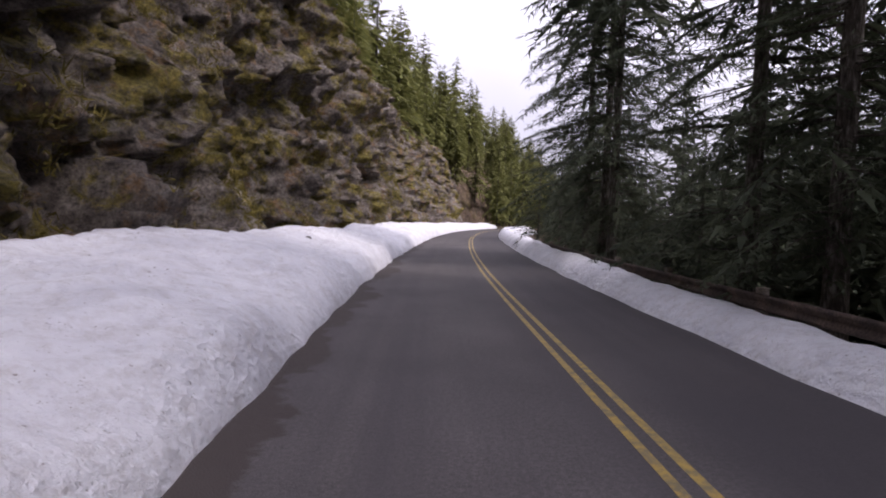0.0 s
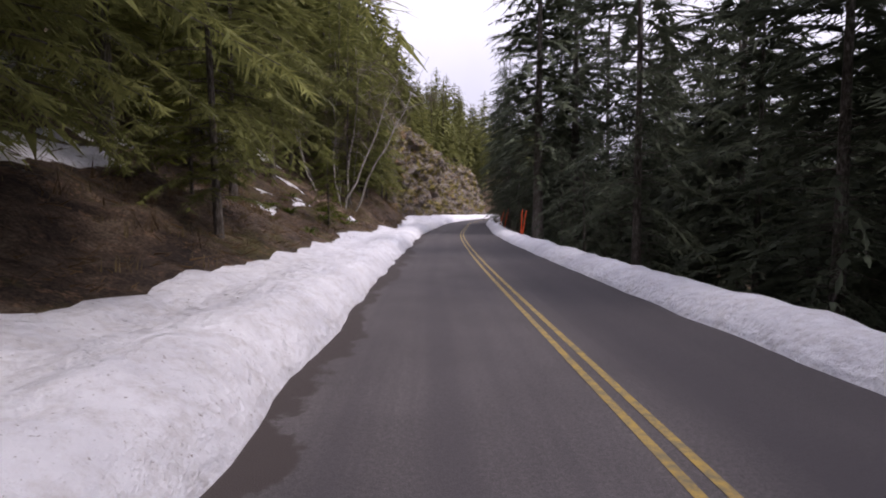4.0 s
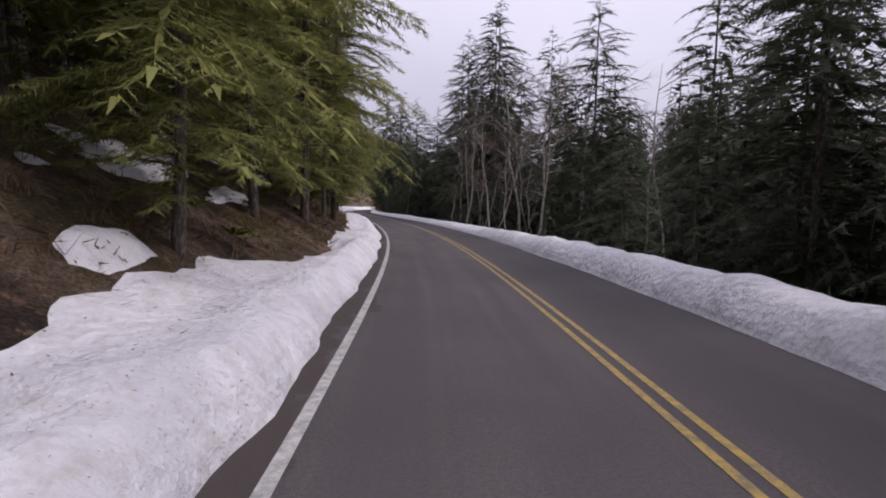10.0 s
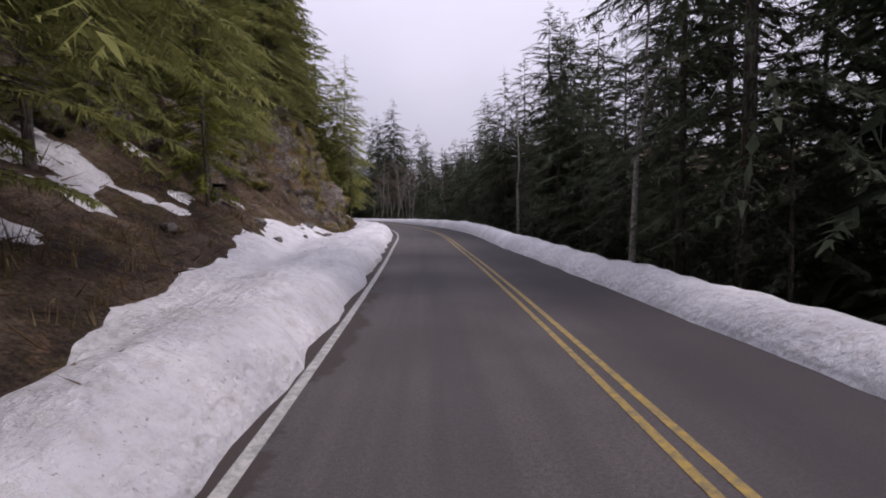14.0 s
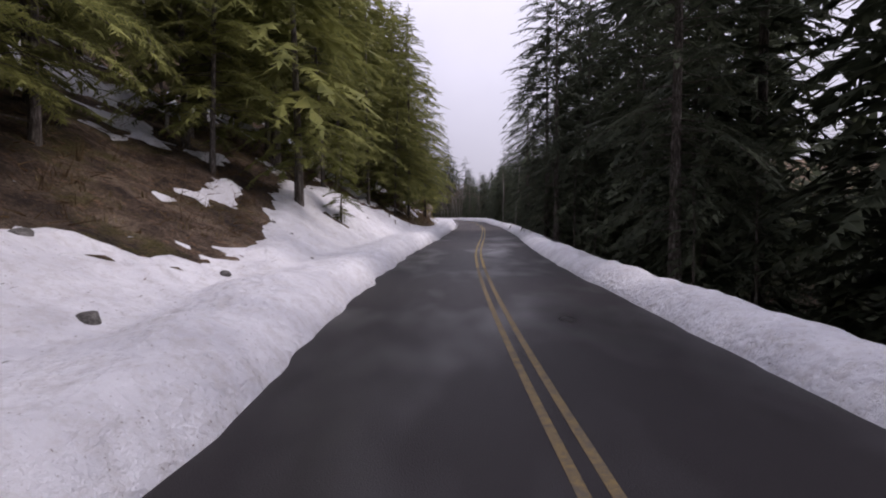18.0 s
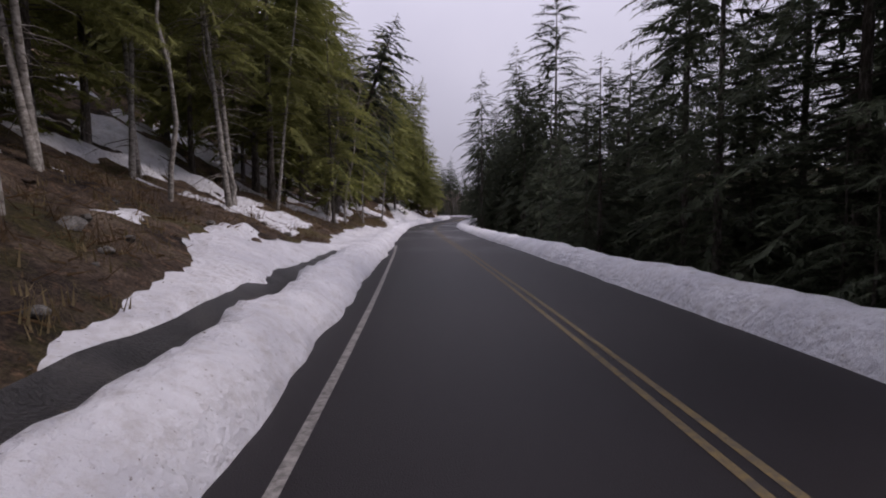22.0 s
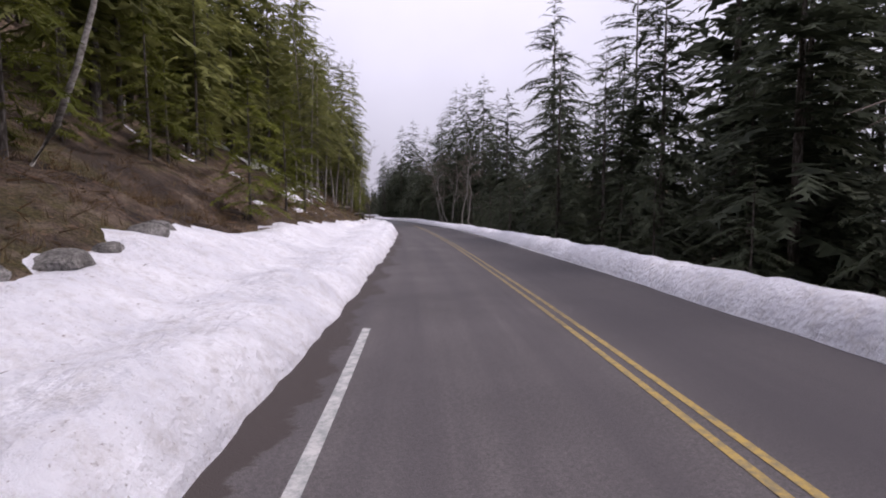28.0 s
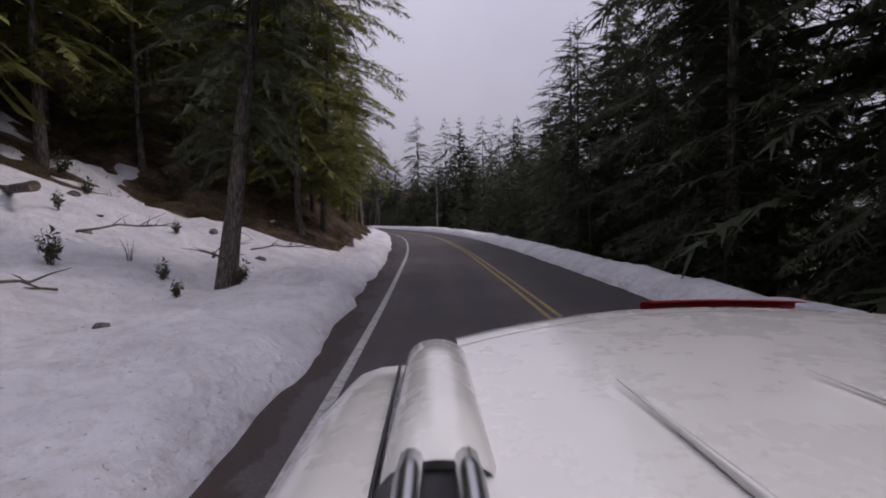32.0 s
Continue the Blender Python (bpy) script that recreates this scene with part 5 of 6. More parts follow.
clump += [(s, lat, 0.9) for s, lat in ((340.4, 5.0), (338.7, 5.2), (346.9, 5.0), (348.4, 5.3), (350.0, 5.1), (356.3, 5.4), (361.4, 5.6), (345.0, 6.5), (353.5, 6.8))]
clump += [(rng.uniform(88, 122), rng.uniform(6, 10.5), rng.uniform(0.8, 1.15)) for _ in range(9)]
clump += [(s, -left_edge(s) - bank_width(s) - d, 0.9) for s, d in ((277.0, 1.6), (278.2, 2.4), (279.0, 1.4), (283.5, 2.0), (284.4, 3.0), (288.5, 2.2), (301.0, 3.6), (304.0, 4.2), (344.5, 2.6), (408.0, 5.0), (371.0, 6.0), (236.5, 9.0), (343.6, 2.9))]
for k, (s, lat, sc) in enumerate(clump):
    copy_at(alder_kinds[k % 4], s, lat, 67 * k, sc)


# ---- things on and beside the road ----
def tri_sheet(name, tris, mat, parent=None):
    v = np.asarray(tris, float).reshape(-1, 3)
    return sheet(name, v, np.arange(len(v)).reshape(-1, 3), mat, parent)


def block(bm, size, at, bevel=0.0, turn=None):
    """A box with rounded edges into bm."""
    m = Matrix.Translation(at) @ (turn or Matrix()) @ Matrix.Diagonal((*size, 1))
    geo = bmesh.ops.create_cube(bm, size=1.0, matrix=m)
    if bevel:
        edges = list({e for v in geo["verts"] for e in v.link_edges})
        bmesh.ops.bevel(bm, geom=edges, offset=bevel, segments=2, affect="EDGES", profile=0.6)


def round_bar(bm, a, b, r0, r1, sides=10):
    a, b = Vector(a), Vector(b)
    q = (b - a).to_track_quat("Z", "Y").to_matrix().to_4x4()
    bmesh.ops.create_cone(bm, cap_ends=True, segments=sides, radius1=r0, radius2=r1, depth=(b - a).length, matrix=Matrix.Translation((a + b) / 2) @ q)


ORANGE = plain("orange_fibreglass", (0.75, 0.10, 0.02), 0.5)
WOOD = blotched("weathered_wood", (0.08, 0.065, 0.05), (0.17, 0.14, 0.11), (0.28, 0.24, 0.20), 4, 40, 0.9, 0.6, 0.01)
RUST = blotched("weathering_steel", (0.035, 0.026, 0.022), (0.07, 0.05, 0.04), (0.12, 0.085, 0.065), 3, 30, 0.8, 0.4, 0.01)
SIGN_YELLOW, SIGN_BLACK = plain("sign_yellow", (0.70, 0.42, 0.03), 0.5), plain("sign_black", (0.02, 0.02, 0.02), 0.5)


def spot(s, lat, z=None):
    x, y = place(s, lat)
    return Vector((x, y, float(ground_height(s, lat)) if z is None else z))


def marker_pole(s, lat, tall, tilt, board):
    root = new("snow_pole")
    root.matrix_basis = Matrix.Translation(spot(s, lat, -0.1)) @ pose(0, 0, 0, 0, tilt, 0)
    bm = bmesh.new()
    round_bar(bm, (0, 0, 0), (0, 0, tall), 0.028, 0.022)
    part("pole", bm, ORANGE, root)
    bm = bmesh.new()
    round_bar(bm, (0, 0, tall), (0, 0, tall + 0.05), 0.026, 0.012)
    part("cap", bm, SIGN_BLACK, root)
    if board:
        bm = bmesh.new()
        round_bar(bm, (0.09, 0, 0), (0.09, 0, tall * 0.95), 0.02, 0.018)
        part("second_pole", bm, ORANGE, root, "thin orange pole beside the first")
        bm = bmesh.new()
        block(bm, (0.24, 0.012, 0.5), (0.2, -0.05, 0.5), 0.004)
        plate = part("marker_board", bm, SIGN_YELLOW, root, "yellow board with black slanting bars")
        for k in range(3):
            bm = bmesh.new()
            block(bm, (0.2, 0.006, 0.07), (0.2, -0.060, 0.36 + 0.15 * k), 0.002, Matrix.Rotation(radians(35), 4, "Y"))
            part("bar", bm, SIGN_BLACK, plate)
    return tagged(root, "orange snow pole with a hazard board behind the berm" if board else "leaning orange snow pole behind the berm", "snow pole", "snow poles")


marker_pole(25.4, right_edge(25.4) + 1.35, 2.0, 3, False)
marker_pole(25.5, right_edge(25.5) + 1.4, 1.95, 9, False)
marker_pole(7.3, right_edge(7.3) + 1.4, 2.2, 12, False)
marker_pole(-1.3, right_edge(-1.3) + 1.35, 2.25, 13, False)


def guard_rail(s0, s1):
    root = new("guard_rail")
    ss = np.arange(s0, s1 + 0.1, 1.0)
    prof = [(-0.03, 0.60), (0.02, 0.60), (0.04, 0.55), (-0.01, 0.49), (-0.01, 0.45), (0.04, 0.39), (0.02, 0.34), (-0.03, 0.34)]
    rows = []
    for s in ss:
        rows.append([(*place(s, right_edge(s) + 1.15 - d), h + 0.06) for d, h in prof])
    v = np.array(rows)
    n = len(prof)
    f = [[i * n + j, i * n + (j + 1) % n, (i + 1) * n + (j + 1) % n, (i + 1) * n + j] for i in range(len(ss) - 1) for j in range(n)]
    sheet("beam", v.reshape(-1, 3), f, RUST, root)
    for s in np.arange(s0 + 0.5, s1, 3.8):
        bm = bmesh.new()
        block(bm, (0.15, 0.15, 1.5), spot(s, right_edge(s) + 1.3, 0.0), 0.01)
        part("post", bm, WOOD, root)
    return tagged(root, "rusty steel guard rail on wooden posts, half buried in snow", "guard rail")


guard_rail(-40.0, -5.5)

# a squared post on the hill-side bank
root = new("marker_post")
lat_p, z_p = snow_top(341.3, 2.5)
root.matrix_basis = Matrix.Translation((*place(341.3, float(lat_p)), float(z_p) - 0.25)) @ pose(0, 0, 0, 0, 3, 20)
bm = bmesh.new()
block(bm, (0.10, 0.10, 1.85), (0, 0, 0.92), 0.012)
part("post", bm, WOOD, root)
bm = bmesh.new()
block(bm, (0.11, 0.115, 0.10), (0, 0, 1.7), 0.006)
part("collar", bm, RUST, root, "dark metal collar near the top")
tagged(root, "weathered square timber post standing in the snow", "post")


# dead snags: bare poles with broken twigs
def snag(seed, h, lean_x):
    r = np.random.default_rng(seed)
    o = new("dead_snag")
    zz = np.linspace(-0.4, h, 8)
    pts = np.c_[lean_x * (zz / h) + r.normal(0, 0.04, 8).cumsum(), r.normal(0, 0.04, 8).cumsum(), zz]
    sheet("trunk", *tube(pts, 0.085 * (1 - 0.85 * np.clip(zz, 0, h) / h), 7), ALDER, o, True)
    for k in range(16):
        z = r.uniform(0.3, 0.95) * h
        a, ln = r.uniform(0, 6.28), r.uniform(0.4, 1.3)
        p0 = np.array([np.interp(z, zz, pts[:, 0]), np.interp(z, zz, pts[:, 1]), z])
        d = np.array([np.cos(a), np.sin(a), -0.15])
        sheet("branch", *tube([p0, p0 + d * ln * 0.5, p0 + d * ln + [0, 0, -0.1]], [0.02, 0.013, 0.004], 4), TWIG, o)
    return tagged(o, "dead bare conifer pole with broken side twigs", "tree", "dead snags")


first_snag = stand_at(snag(301, 7.5, 0.9), 345.3, -7.2, 30)
for s, lat, t, sc in ((144, 15.3, 40, 2.8), (168.9, 4.6, 80, 1.3), (223.2, 5.0, 120, 0.7), (343.8, -8.3, 200, 1.0), (313.0, -7.6, 260, 0.9), (430.0, -8.4, 20, 0.8), (96.0, 6.8, 60, 1.2), (186.0, 4.8, 30, 1.4), (412.0, 5.9, 75, 1.3), (60.0, 5.2, 15, 1.5)):
    copy_at(first_snag, s, lat, t, sc)


# one has toppled against the berm
toppled = copy_at(first_snag, 220.6, 6.6, 0, 0.6)
tagged(toppled, "dead bare pole toppled towards the snow berm")
lie = Vector((*(place(220.0, 5.6) - place(220.6, 6.6)), 0))
pole_foot = toppled.matrix_basis.translation.copy()
toppled.matrix_basis = Matrix.Translation(pole_foot) @ Matrix.Rotation(radians(48), 4, Vector((0, 0, 1)).cross(lie)) @ Matrix.Translation(-pole_foot) @ toppled.matrix_basis


# boulders at the toe of the outcrop, stones on the snow and slopes
def boulder(seed, size):
    r = np.random.default_rng(seed)
    bm = bmesh.new()
    bmesh.ops.create_icosphere(bm, subdivisions=3, radius=1.0)
    off = r.uniform(0, 50, 2)
    cuts = [Vector(r.normal(0, 1, 3)).normalized() for _ in range(9)]
    for v in bm.verts:
        n = v.co.normalized()
        k = 1.0
        for c in cuts:
            d = n.dot(c)
            if d > 0.2:
                k = min(k, 0.72 / d)
        k *= 1 + 0.12 * (noise.noise(n * 2.2 + Vector((off[0], off[1], 0))))
        v.co = Vector((n.x * size[0], n.y * size[1], n.z * size[2])) * k
    return bm


stone_kinds = []
for k in range(4):
    o = part("stone", boulder(400 + k, (0.5, 0.42, 0.34)), STONE)
    tagged(o, "grey broken stone lying on the snow edge", "stone", "loose stones")
    stone_kinds.append(o)


def on_left(s, u):
    lat, z = snow_top(s, u)
    g = float(ground_height(s, float(lat)))
    return (*place(s, float(lat)), max(float(z), g))


def put(ob, s, u, scale, turn, sink=0.0, first=False):
    x, y, z = on_left(s, u)
    m = pose(x, y, z - sink, 0, 0, turn)
    o = ob if first else copy_thing(ob, m)
    if first:
        o.matrix_basis = m
    o.scale = (scale, scale, scale)
    return o


for k, (s, u, sc) in enumerate(((172.6, 3.5, 0.9), (174.2, 3.8, 0.7), (173.4, 4.4, 0.8), (176.0, 4.2, 0.5))):
    put(stone_kinds[k], s, u, sc, 80 * k, 0.1, True)
for k, (s, u, sc) in enumerate(((409.6, 3.7, 0.8), (411.2, 3.6, 0.7), (412.6, 3.4, 0.9), (413.8, 3.5, 0.6), (415.0, 3.2, 0.5), (408.2, 4.2, 0.7), (182.0, 4.6, 0.7), (184.6, 2.4, 0.3))):
    put(stone_kinds[k % 4], s, u, sc, 63 * k, 0.05)
r5 = np.random.default_rng(55)
for k in range(70):
    s = r5.choice([r5.uniform(-30, 12), r5.uniform(148, 192), r5.uniform(225, 262), r5.uniform(300, 335), r5.uniform(360, 385), r5.uniform(475, 488)])
    u = float(snow_reach(s)) + r5.normal(-0.4, 0.9) if s < 470 else r5.uniform(2.5, 9)
    if s > 300 and s < 400:
        u = float(snow_reach(s)) + 0.3 + abs(u - float(snow_reach(s)))
    put(stone_kinds[k % 4], s, max(u, 1.2), r5.uniform(0.14, 0.5), r5.uniform(0, 360), 0.02)


# a fringe of fern and dry brush on the slopes
def fern(seed):
    r = np.random.default_rng(seed)
    root = new("sword_fern")
    for _ in range(13):
        a, ln, lift = r.uniform(0, 6.28), r.uniform(0.4, 0.75), r.uniform(0.5, 1.1)
        d = np.array([np.cos(a), np.sin(a), 0])
        sd = np.array([-np.sin(a), np.cos(a), 0])
        spine = [d * ln * q + [0, 0, ln * (lift * q - 0.75 * q * q)] for q in np.linspace(0.08, 1.02, 11)]
        verts, faces = list(spine), []
        for k in range(10):
            w = 0.11 * (1.05 - k / 10) + 0.02
            for g in (1, -1):
                faces.append([k, k + 1, len(verts)])
                verts.append((spine[k] + spine[k + 1]) / 2 + sd * g * w + d * 0.04 - [0, 0, 0.02])
        sheet("frond", verts, faces, FERN, root)
    return tagged(root, "green sword fern arching out of the dirt slope", "fern", "ferns")


ferns = [fern(500 + k) for k in range(3)]
for k, (s, u) in enumerate(((30.0, 4.4), (31.2, 3.8), (32.6, 4.9))):
    put(ferns[k], s, u, 1.1, 50 * k, 0, True)
for k in range(34):
    s = r5.choice([r5.uniform(26, 40), r5.uniform(84, 112), r5.uniform(120, 136), r5.uniform(255, 272)])
    put(ferns[k % 3], s, float(snow_reach(s)) + r5.uniform(0.9, 3.6), r5.uniform(0.6, 1.2), r5.uniform(0, 360))


def litter():
    """Fallen twigs, dead stems and leaf scraps: thousands of slivers over the slopes, and cones and needles on the snow."""
    r = np.random.default_rng(66)
    n = 22000
    s = r.uniform(-30, 492, n)
    u = snow_reach(s) + np.abs(r.normal(0, 3.2, n)) + 0.1
    lat, z = snow_top(s, u)
    g = ground_height(s, lat)
    p = np.c_[place(s, lat), np.maximum(g, z)]
    a, up, ln = r.uniform(0, 6.28, n), r.uniform(-0.05, 0.5, n), r.uniform(0.1, 0.55, n) * r.uniform(0.4, 1.3, n)
    d = np.c_[np.cos(a), np.sin(a), up] * ln[:, None]
    w = np.c_[-np.sin(a), np.cos(a), 0 * a] * r.uniform(0.006, 0.02, n)[:, None]
    one = np.stack([p - w, p + w, p + d + [0, 0, 0.03]], 1)
    w2 = np.c_[0 * a, 0 * a, 0 * a + 1] * r.uniform(0.008, 0.02, n)[:, None]
    two = np.stack([p - w2, p + w2, p + d + [0, 0, 0.02]], 1)
    return np.concatenate([one, two])


tagged(tri_sheet("forest_litter", litter(), BRUSH), "scattered twigs, dead stems and dry leaves on the slope", "litter", kind="stuff")


def brush():
    r = np.random.default_rng(67)
    out = []
    n = 900
    s = r.uniform(-10, 470, n)
    u = snow_reach(s) + 0.6 + np.abs(r.normal(0, 3.0, n))
    lat, z = snow_top(s, u)
    keep = ground_height(s, lat) > z - 0.02
    s, lat = s[keep], lat[keep]
    p = np.c_[place(s, lat), ground_height(s, lat) - 0.05]
    for q in p:
        k = 26
        a, ln = r.uniform(0, 6.28, k), r.uniform(0.25, 0.9, k)
        base = q + np.c_[r.normal(0, 0.18, k), r.normal(0, 0.18, k), np.zeros(k)]
        tip = base + np.c_[np.cos(a) * ln * 0.55, np.sin(a) * ln * 0.55, ln * r.uniform(0.3, 0.9, k)]
        w = np.c_[-np.sin(a), np.cos(a), 0 * a] * 0.010
        out.append(np.stack([base - w, base + w, tip], 1))
    return np.concatenate(out)


tagged(tri_sheet("dry_brush", brush(), BRUSH), "low tangle of dry brown brush and grass", "brush", kind="stuff")


def tufts():
    """Dead grass and moss stalks in tufts on the open banks."""
    r = np.random.default_rng(68)
    n, k = 2600, 7
    s = r.uniform(-5, 490, n)
    u = snow_reach(s) + np.abs(r.normal(0, 2.6, n)) + 0.15
    lat, z = snow_top(s, u)
    g = ground_height(s, lat)
    keep = g > z - 0.02
    s, lat, g = s[keep], lat[keep], g[keep]
    n = len(s)
    p = np.repeat(np.c_[place(s, lat), g - 0.03], k, 0) + np.c_[r.normal(0, 0.09, (n * k, 2)), np.zeros(n * k)]
    a, ln = r.uniform(0, 6.28, n * k), np.repeat(r.uniform(0.14, 0.42, n), k) * r.uniform(0.6, 1.2, n * k)
    bow = r.uniform(0.3, 1.0, n * k)
    way = np.c_[np.cos(a), np.sin(a), 0 * a]
    w = np.c_[-np.sin(a), np.cos(a), 0 * a] * r.uniform(0.008, 0.018, n * k)[:, None]
    mid = p + way * (ln * 0.3 * bow)[:, None] + np.c_[0 * a, 0 * a, ln * 0.7]
    tip = p + way * (ln * 0.95 * bow)[:, None] + np.c_[0 * a, 0 * a, ln * (1.1 - 0.75 * bow)]
    return np.concatenate([np.stack([p - w, p + w, mid], 1), np.stack([mid - w * 0.6, mid + w * 0.6, tip], 1)])


tagged(tri_sheet("dead_grass", tufts(), STRAW), "straw-coloured tufts of dead grass on the bank", "grass", kind="stuff")


def cliff_growth(face, first, n, seed):
    """Moss, dead grass and low brush hanging from ledges of a rock face."""
    r = np.random.default_rng(seed)
    me = face.data
    v = np.zeros(len(me.vertices) * 3)
    me.vertices.foreach_get("co", v)
    v = v.reshape(-1, 3)
    ok = np.flatnonzero((fbm(v[:, 1] * 0.35, v[:, 2] * 0.5 + v[:, 0] * 0.2, 3, seed) > 0.52) & (np.arange(len(v)) > first * len(v)))
    p = v[r.choice(ok, n)]
    k = 9
    p = np.repeat(p, k, 0) + r.normal(0, 0.12, (n * k, 3))
    ln = r.uniform(0.12, 0.4, n * k)[:, None]
    way = r.normal(0, 0.5, (n * k, 3)) + np.array([0, 0, 0.25])
    side = np.cross(way, r.normal(0, 1, (n * k, 3)))
    side /= np.linalg.norm(side, axis=1, keepdims=True)
    w = side * r.uniform(0.012, 0.03, n * k)[:, None]
    return np.stack([p - w, p + w, p + way * ln], 1)


faces = [o for o in bpy.data.objects if o.name.startswith("rock_face")]
faces.sort(key=lambda o: o.name)
tagged(tri_sheet("cliff_moss", np.concatenate([cliff_growth(faces[0], 0.3, 5200, 71), cliff_growth(faces[1], 0.0, 1500, 72), cliff_growth(faces[2], 0.0, 500, 73)]), MOSS), "tufts of ochre moss and dead grass on the rock ledges", "moss", kind="stuff")


def snow_specks():
    r = np.random.default_rng(68)
    n = 8500
    s, u = r.uniform(-25, 490, n), r.uniform(0.25, 1, n) ** 0.8
    u = u * np.minimum(snow_reach(s) + 0.3, 6)
    lat, z = snow_top(s, u)
    p = np.c_[place(s, lat), z + 0.012]
    a, ln = r.uniform(0, 6.28, n), r.uniform(0.025, 0.09, n) * np.where(r.random(n) < 0.06, 4, 1)
    d, w = np.c_[np.cos(a), np.sin(a), 0 * a + 0.12] * ln[:, None], np.c_[-np.sin(a), np.cos(a), 0 * a] * (0.25 * np.minimum(ln, 0.06))[:, None]
    return np.stack([p - w, p + w, p + d], 1)


tagged(tri_sheet("cones_and_twigs", snow_specks(), TWIG), "small cones, twigs and bark scraps strewn on the snow", "litter", kind="stuff")


# low shrubs poking through the snow
def shrub(seed, leafy):
    r = np.random.default_rng(seed)
    o = new("low_shrub")
    foot = []
    for k in range(9):
        a, ln = r.uniform(0, 6.28), r.uniform(0.3, 0.62)
        d = np.array([np.cos(a), np.sin(a), 0]) * r.uniform(0.15, 0.5)
        p = [d * 0.1 + [0, 0, -0.1], d * ln * 0.4 + [0, 0, ln * 0.55], d * ln + [0, 0, ln]]
        sheet("stem", *tube(p, [0.009, 0.007, 0.003], 4), TWIG, o)
        foot.append(p)
    if leafy:
        tris = []
        for p in foot:
            for _ in range(16):
                q = p[1] + (p[2] - p[1]) * r.uniform(-0.6, 1.0) + r.normal(0, 0.05, 3)
                tris.append([q, q + r.normal(0, 0.05, 3), q + r.normal(0, 0.05, 3)])
        tri_sheet("leafage", tris, NEEDLES_SHADED, o)["kind"] = "stuff"
    return tagged(o, "dark low shrub poking through the snow" if leafy else "bare twiggy shrub in a hollow of the snow", "shrub", "shrubs in the snow")


leafy_shrub, bare_shrub = shrub(901, True), shrub(902, False)
put(leafy_shrub, 484.4, 4.74, 1.0, 0, 0.05, True)
for k, (s, u, sc) in enumerate(((483.5, 3.4, 0.7), (484.3, 2.75, 0.6), (476.0, 9.9, 1.3), (471.5, 8.4, 1.3), (480.4, 7.2, 0.8), (482.0, 2.4, 0.8), (476.9, 8.7, 0.9), (478.5, 5.2, 0.7), (482.9, 2.3, 0.7))):
    put(leafy_shrub, s, u, sc, 57 * k, 0.05)
put(bare_shrub, 221.0, 3.9, 1.2, 0, 0.02, True)
for k, (s, u, sc) in enumerate(((222.6, 3.2, 0.8), (219.4, 2.6, 0.6), (483.0, 4.3, 0.8), (285.0, 2.4, 0.7), (96.5, 2.9, 0.9), (88.0, 2.8, 1.0))):
    put(bare_shrub, s, u, sc, 71 * k, 0.02)


# fallen branches and logs
def fallen_branch(seed, ln):
    r = np.random.default_rng(seed)
    o = new("fallen_branch")
    t = np.linspace(0, 1, 6)
    pts = np.c_[t * ln, r.normal(0, 0.05, 6).cumsum(), 0.08 + 0.12 * np.sin(t * 3) + r.normal(0, 0.02, 6)]
    sheet("stem", *tube(pts, 0.035 * (1 - 0.8 * t), 6), TWIG, o, True)
    for k in range(7):
        q = r.uniform(0.2, 0.95)
        p0 = np.array([np.interp(q, t, pts[:, j]) for j in range(3)])
        d = np.array([r.uniform(0.2, 0.6), r.choice([-1, 1]) * r.uniform(0.3, 0.8), r.uniform(0.0, 0.5)]) * ln * 0.3
        sheet("twig", *tube([p0, p0 + d * 0.5, p0 + d + [0, 0, -0.03]], [0.014, 0.009, 0.003], 4), TWIG, o)
    return tagged(o, "broken leafless branch lying on the bank", "branch", "fallen branches")


branch_kinds = [fallen_branch(601, 1.6), fallen_branch(602, 2.4)]
put(branch_kinds[0], 478.5, 3.8, 1.0, 60, 0, True)
put(branch_kinds[1], 352.0, 4.6, 1.0, 10, 0, True)
for k in range(30):
    s = r5.choice([r5.uniform(336, 380), r5.uniform(276, 330), r5.uniform(425, 460), r5.uniform(86, 135), r5.uniform(472, 488)])
    put(branch_kinds[k % 2], s, float(snow_reach(s)) + r5.uniform(0.5, 5.0) if s < 470 else r5.uniform(3, 9), r5.uniform(0.6, 1.3), r5.uniform(0, 360))


def log(seed, ln, rad):
    r = np.random.default_rng(seed)
    o = new("fallen_log")
    t = np.linspace(0, 1, 6)
    pts = np.c_[(t - 0.5) * ln, r.normal(0, 0.03, 6), rad * 0.7 + 0 * t]
    v, f = tube(pts, rad * (1 - 0.3 * t) * (1 + r.normal(0, 0.04, 6)), 10)
    sheet("trunk", v, f, BARK, o, True)
    for e, name in ((0, "cut_end"), (5, "cut_end")):
        bm = bmesh.new()
        round_bar(bm, pts[e] - [0.01, 0, 0], pts[e] + [0.01, 0, 0], rad * (0.98 if e == 0 else 0.68), rad * (0.98 if e == 0 else 0.68))
        part(name, bm, WOOD, o, "pale sawn end")
    return tagged(o, "mossy fallen log lying along the slope", "log", "fallen logs")


first_log = log(701, 3.2, 0.14)
put(first_log, 354.0, 4.4, 1.0, 30, 0, True)
for s, u, sc, t in ((351.6, 5.4, 0.8, 80), (317.0, 3.4, 1.0, 50), (362.0, 6.2, 1.2, 20), (480.5, 8.2, 0.9, 110), (430.0, 5.2, 0.8, 60), (268.0, 4.0, 1.0, 15)):
    put(first_log, s, u, sc, t)


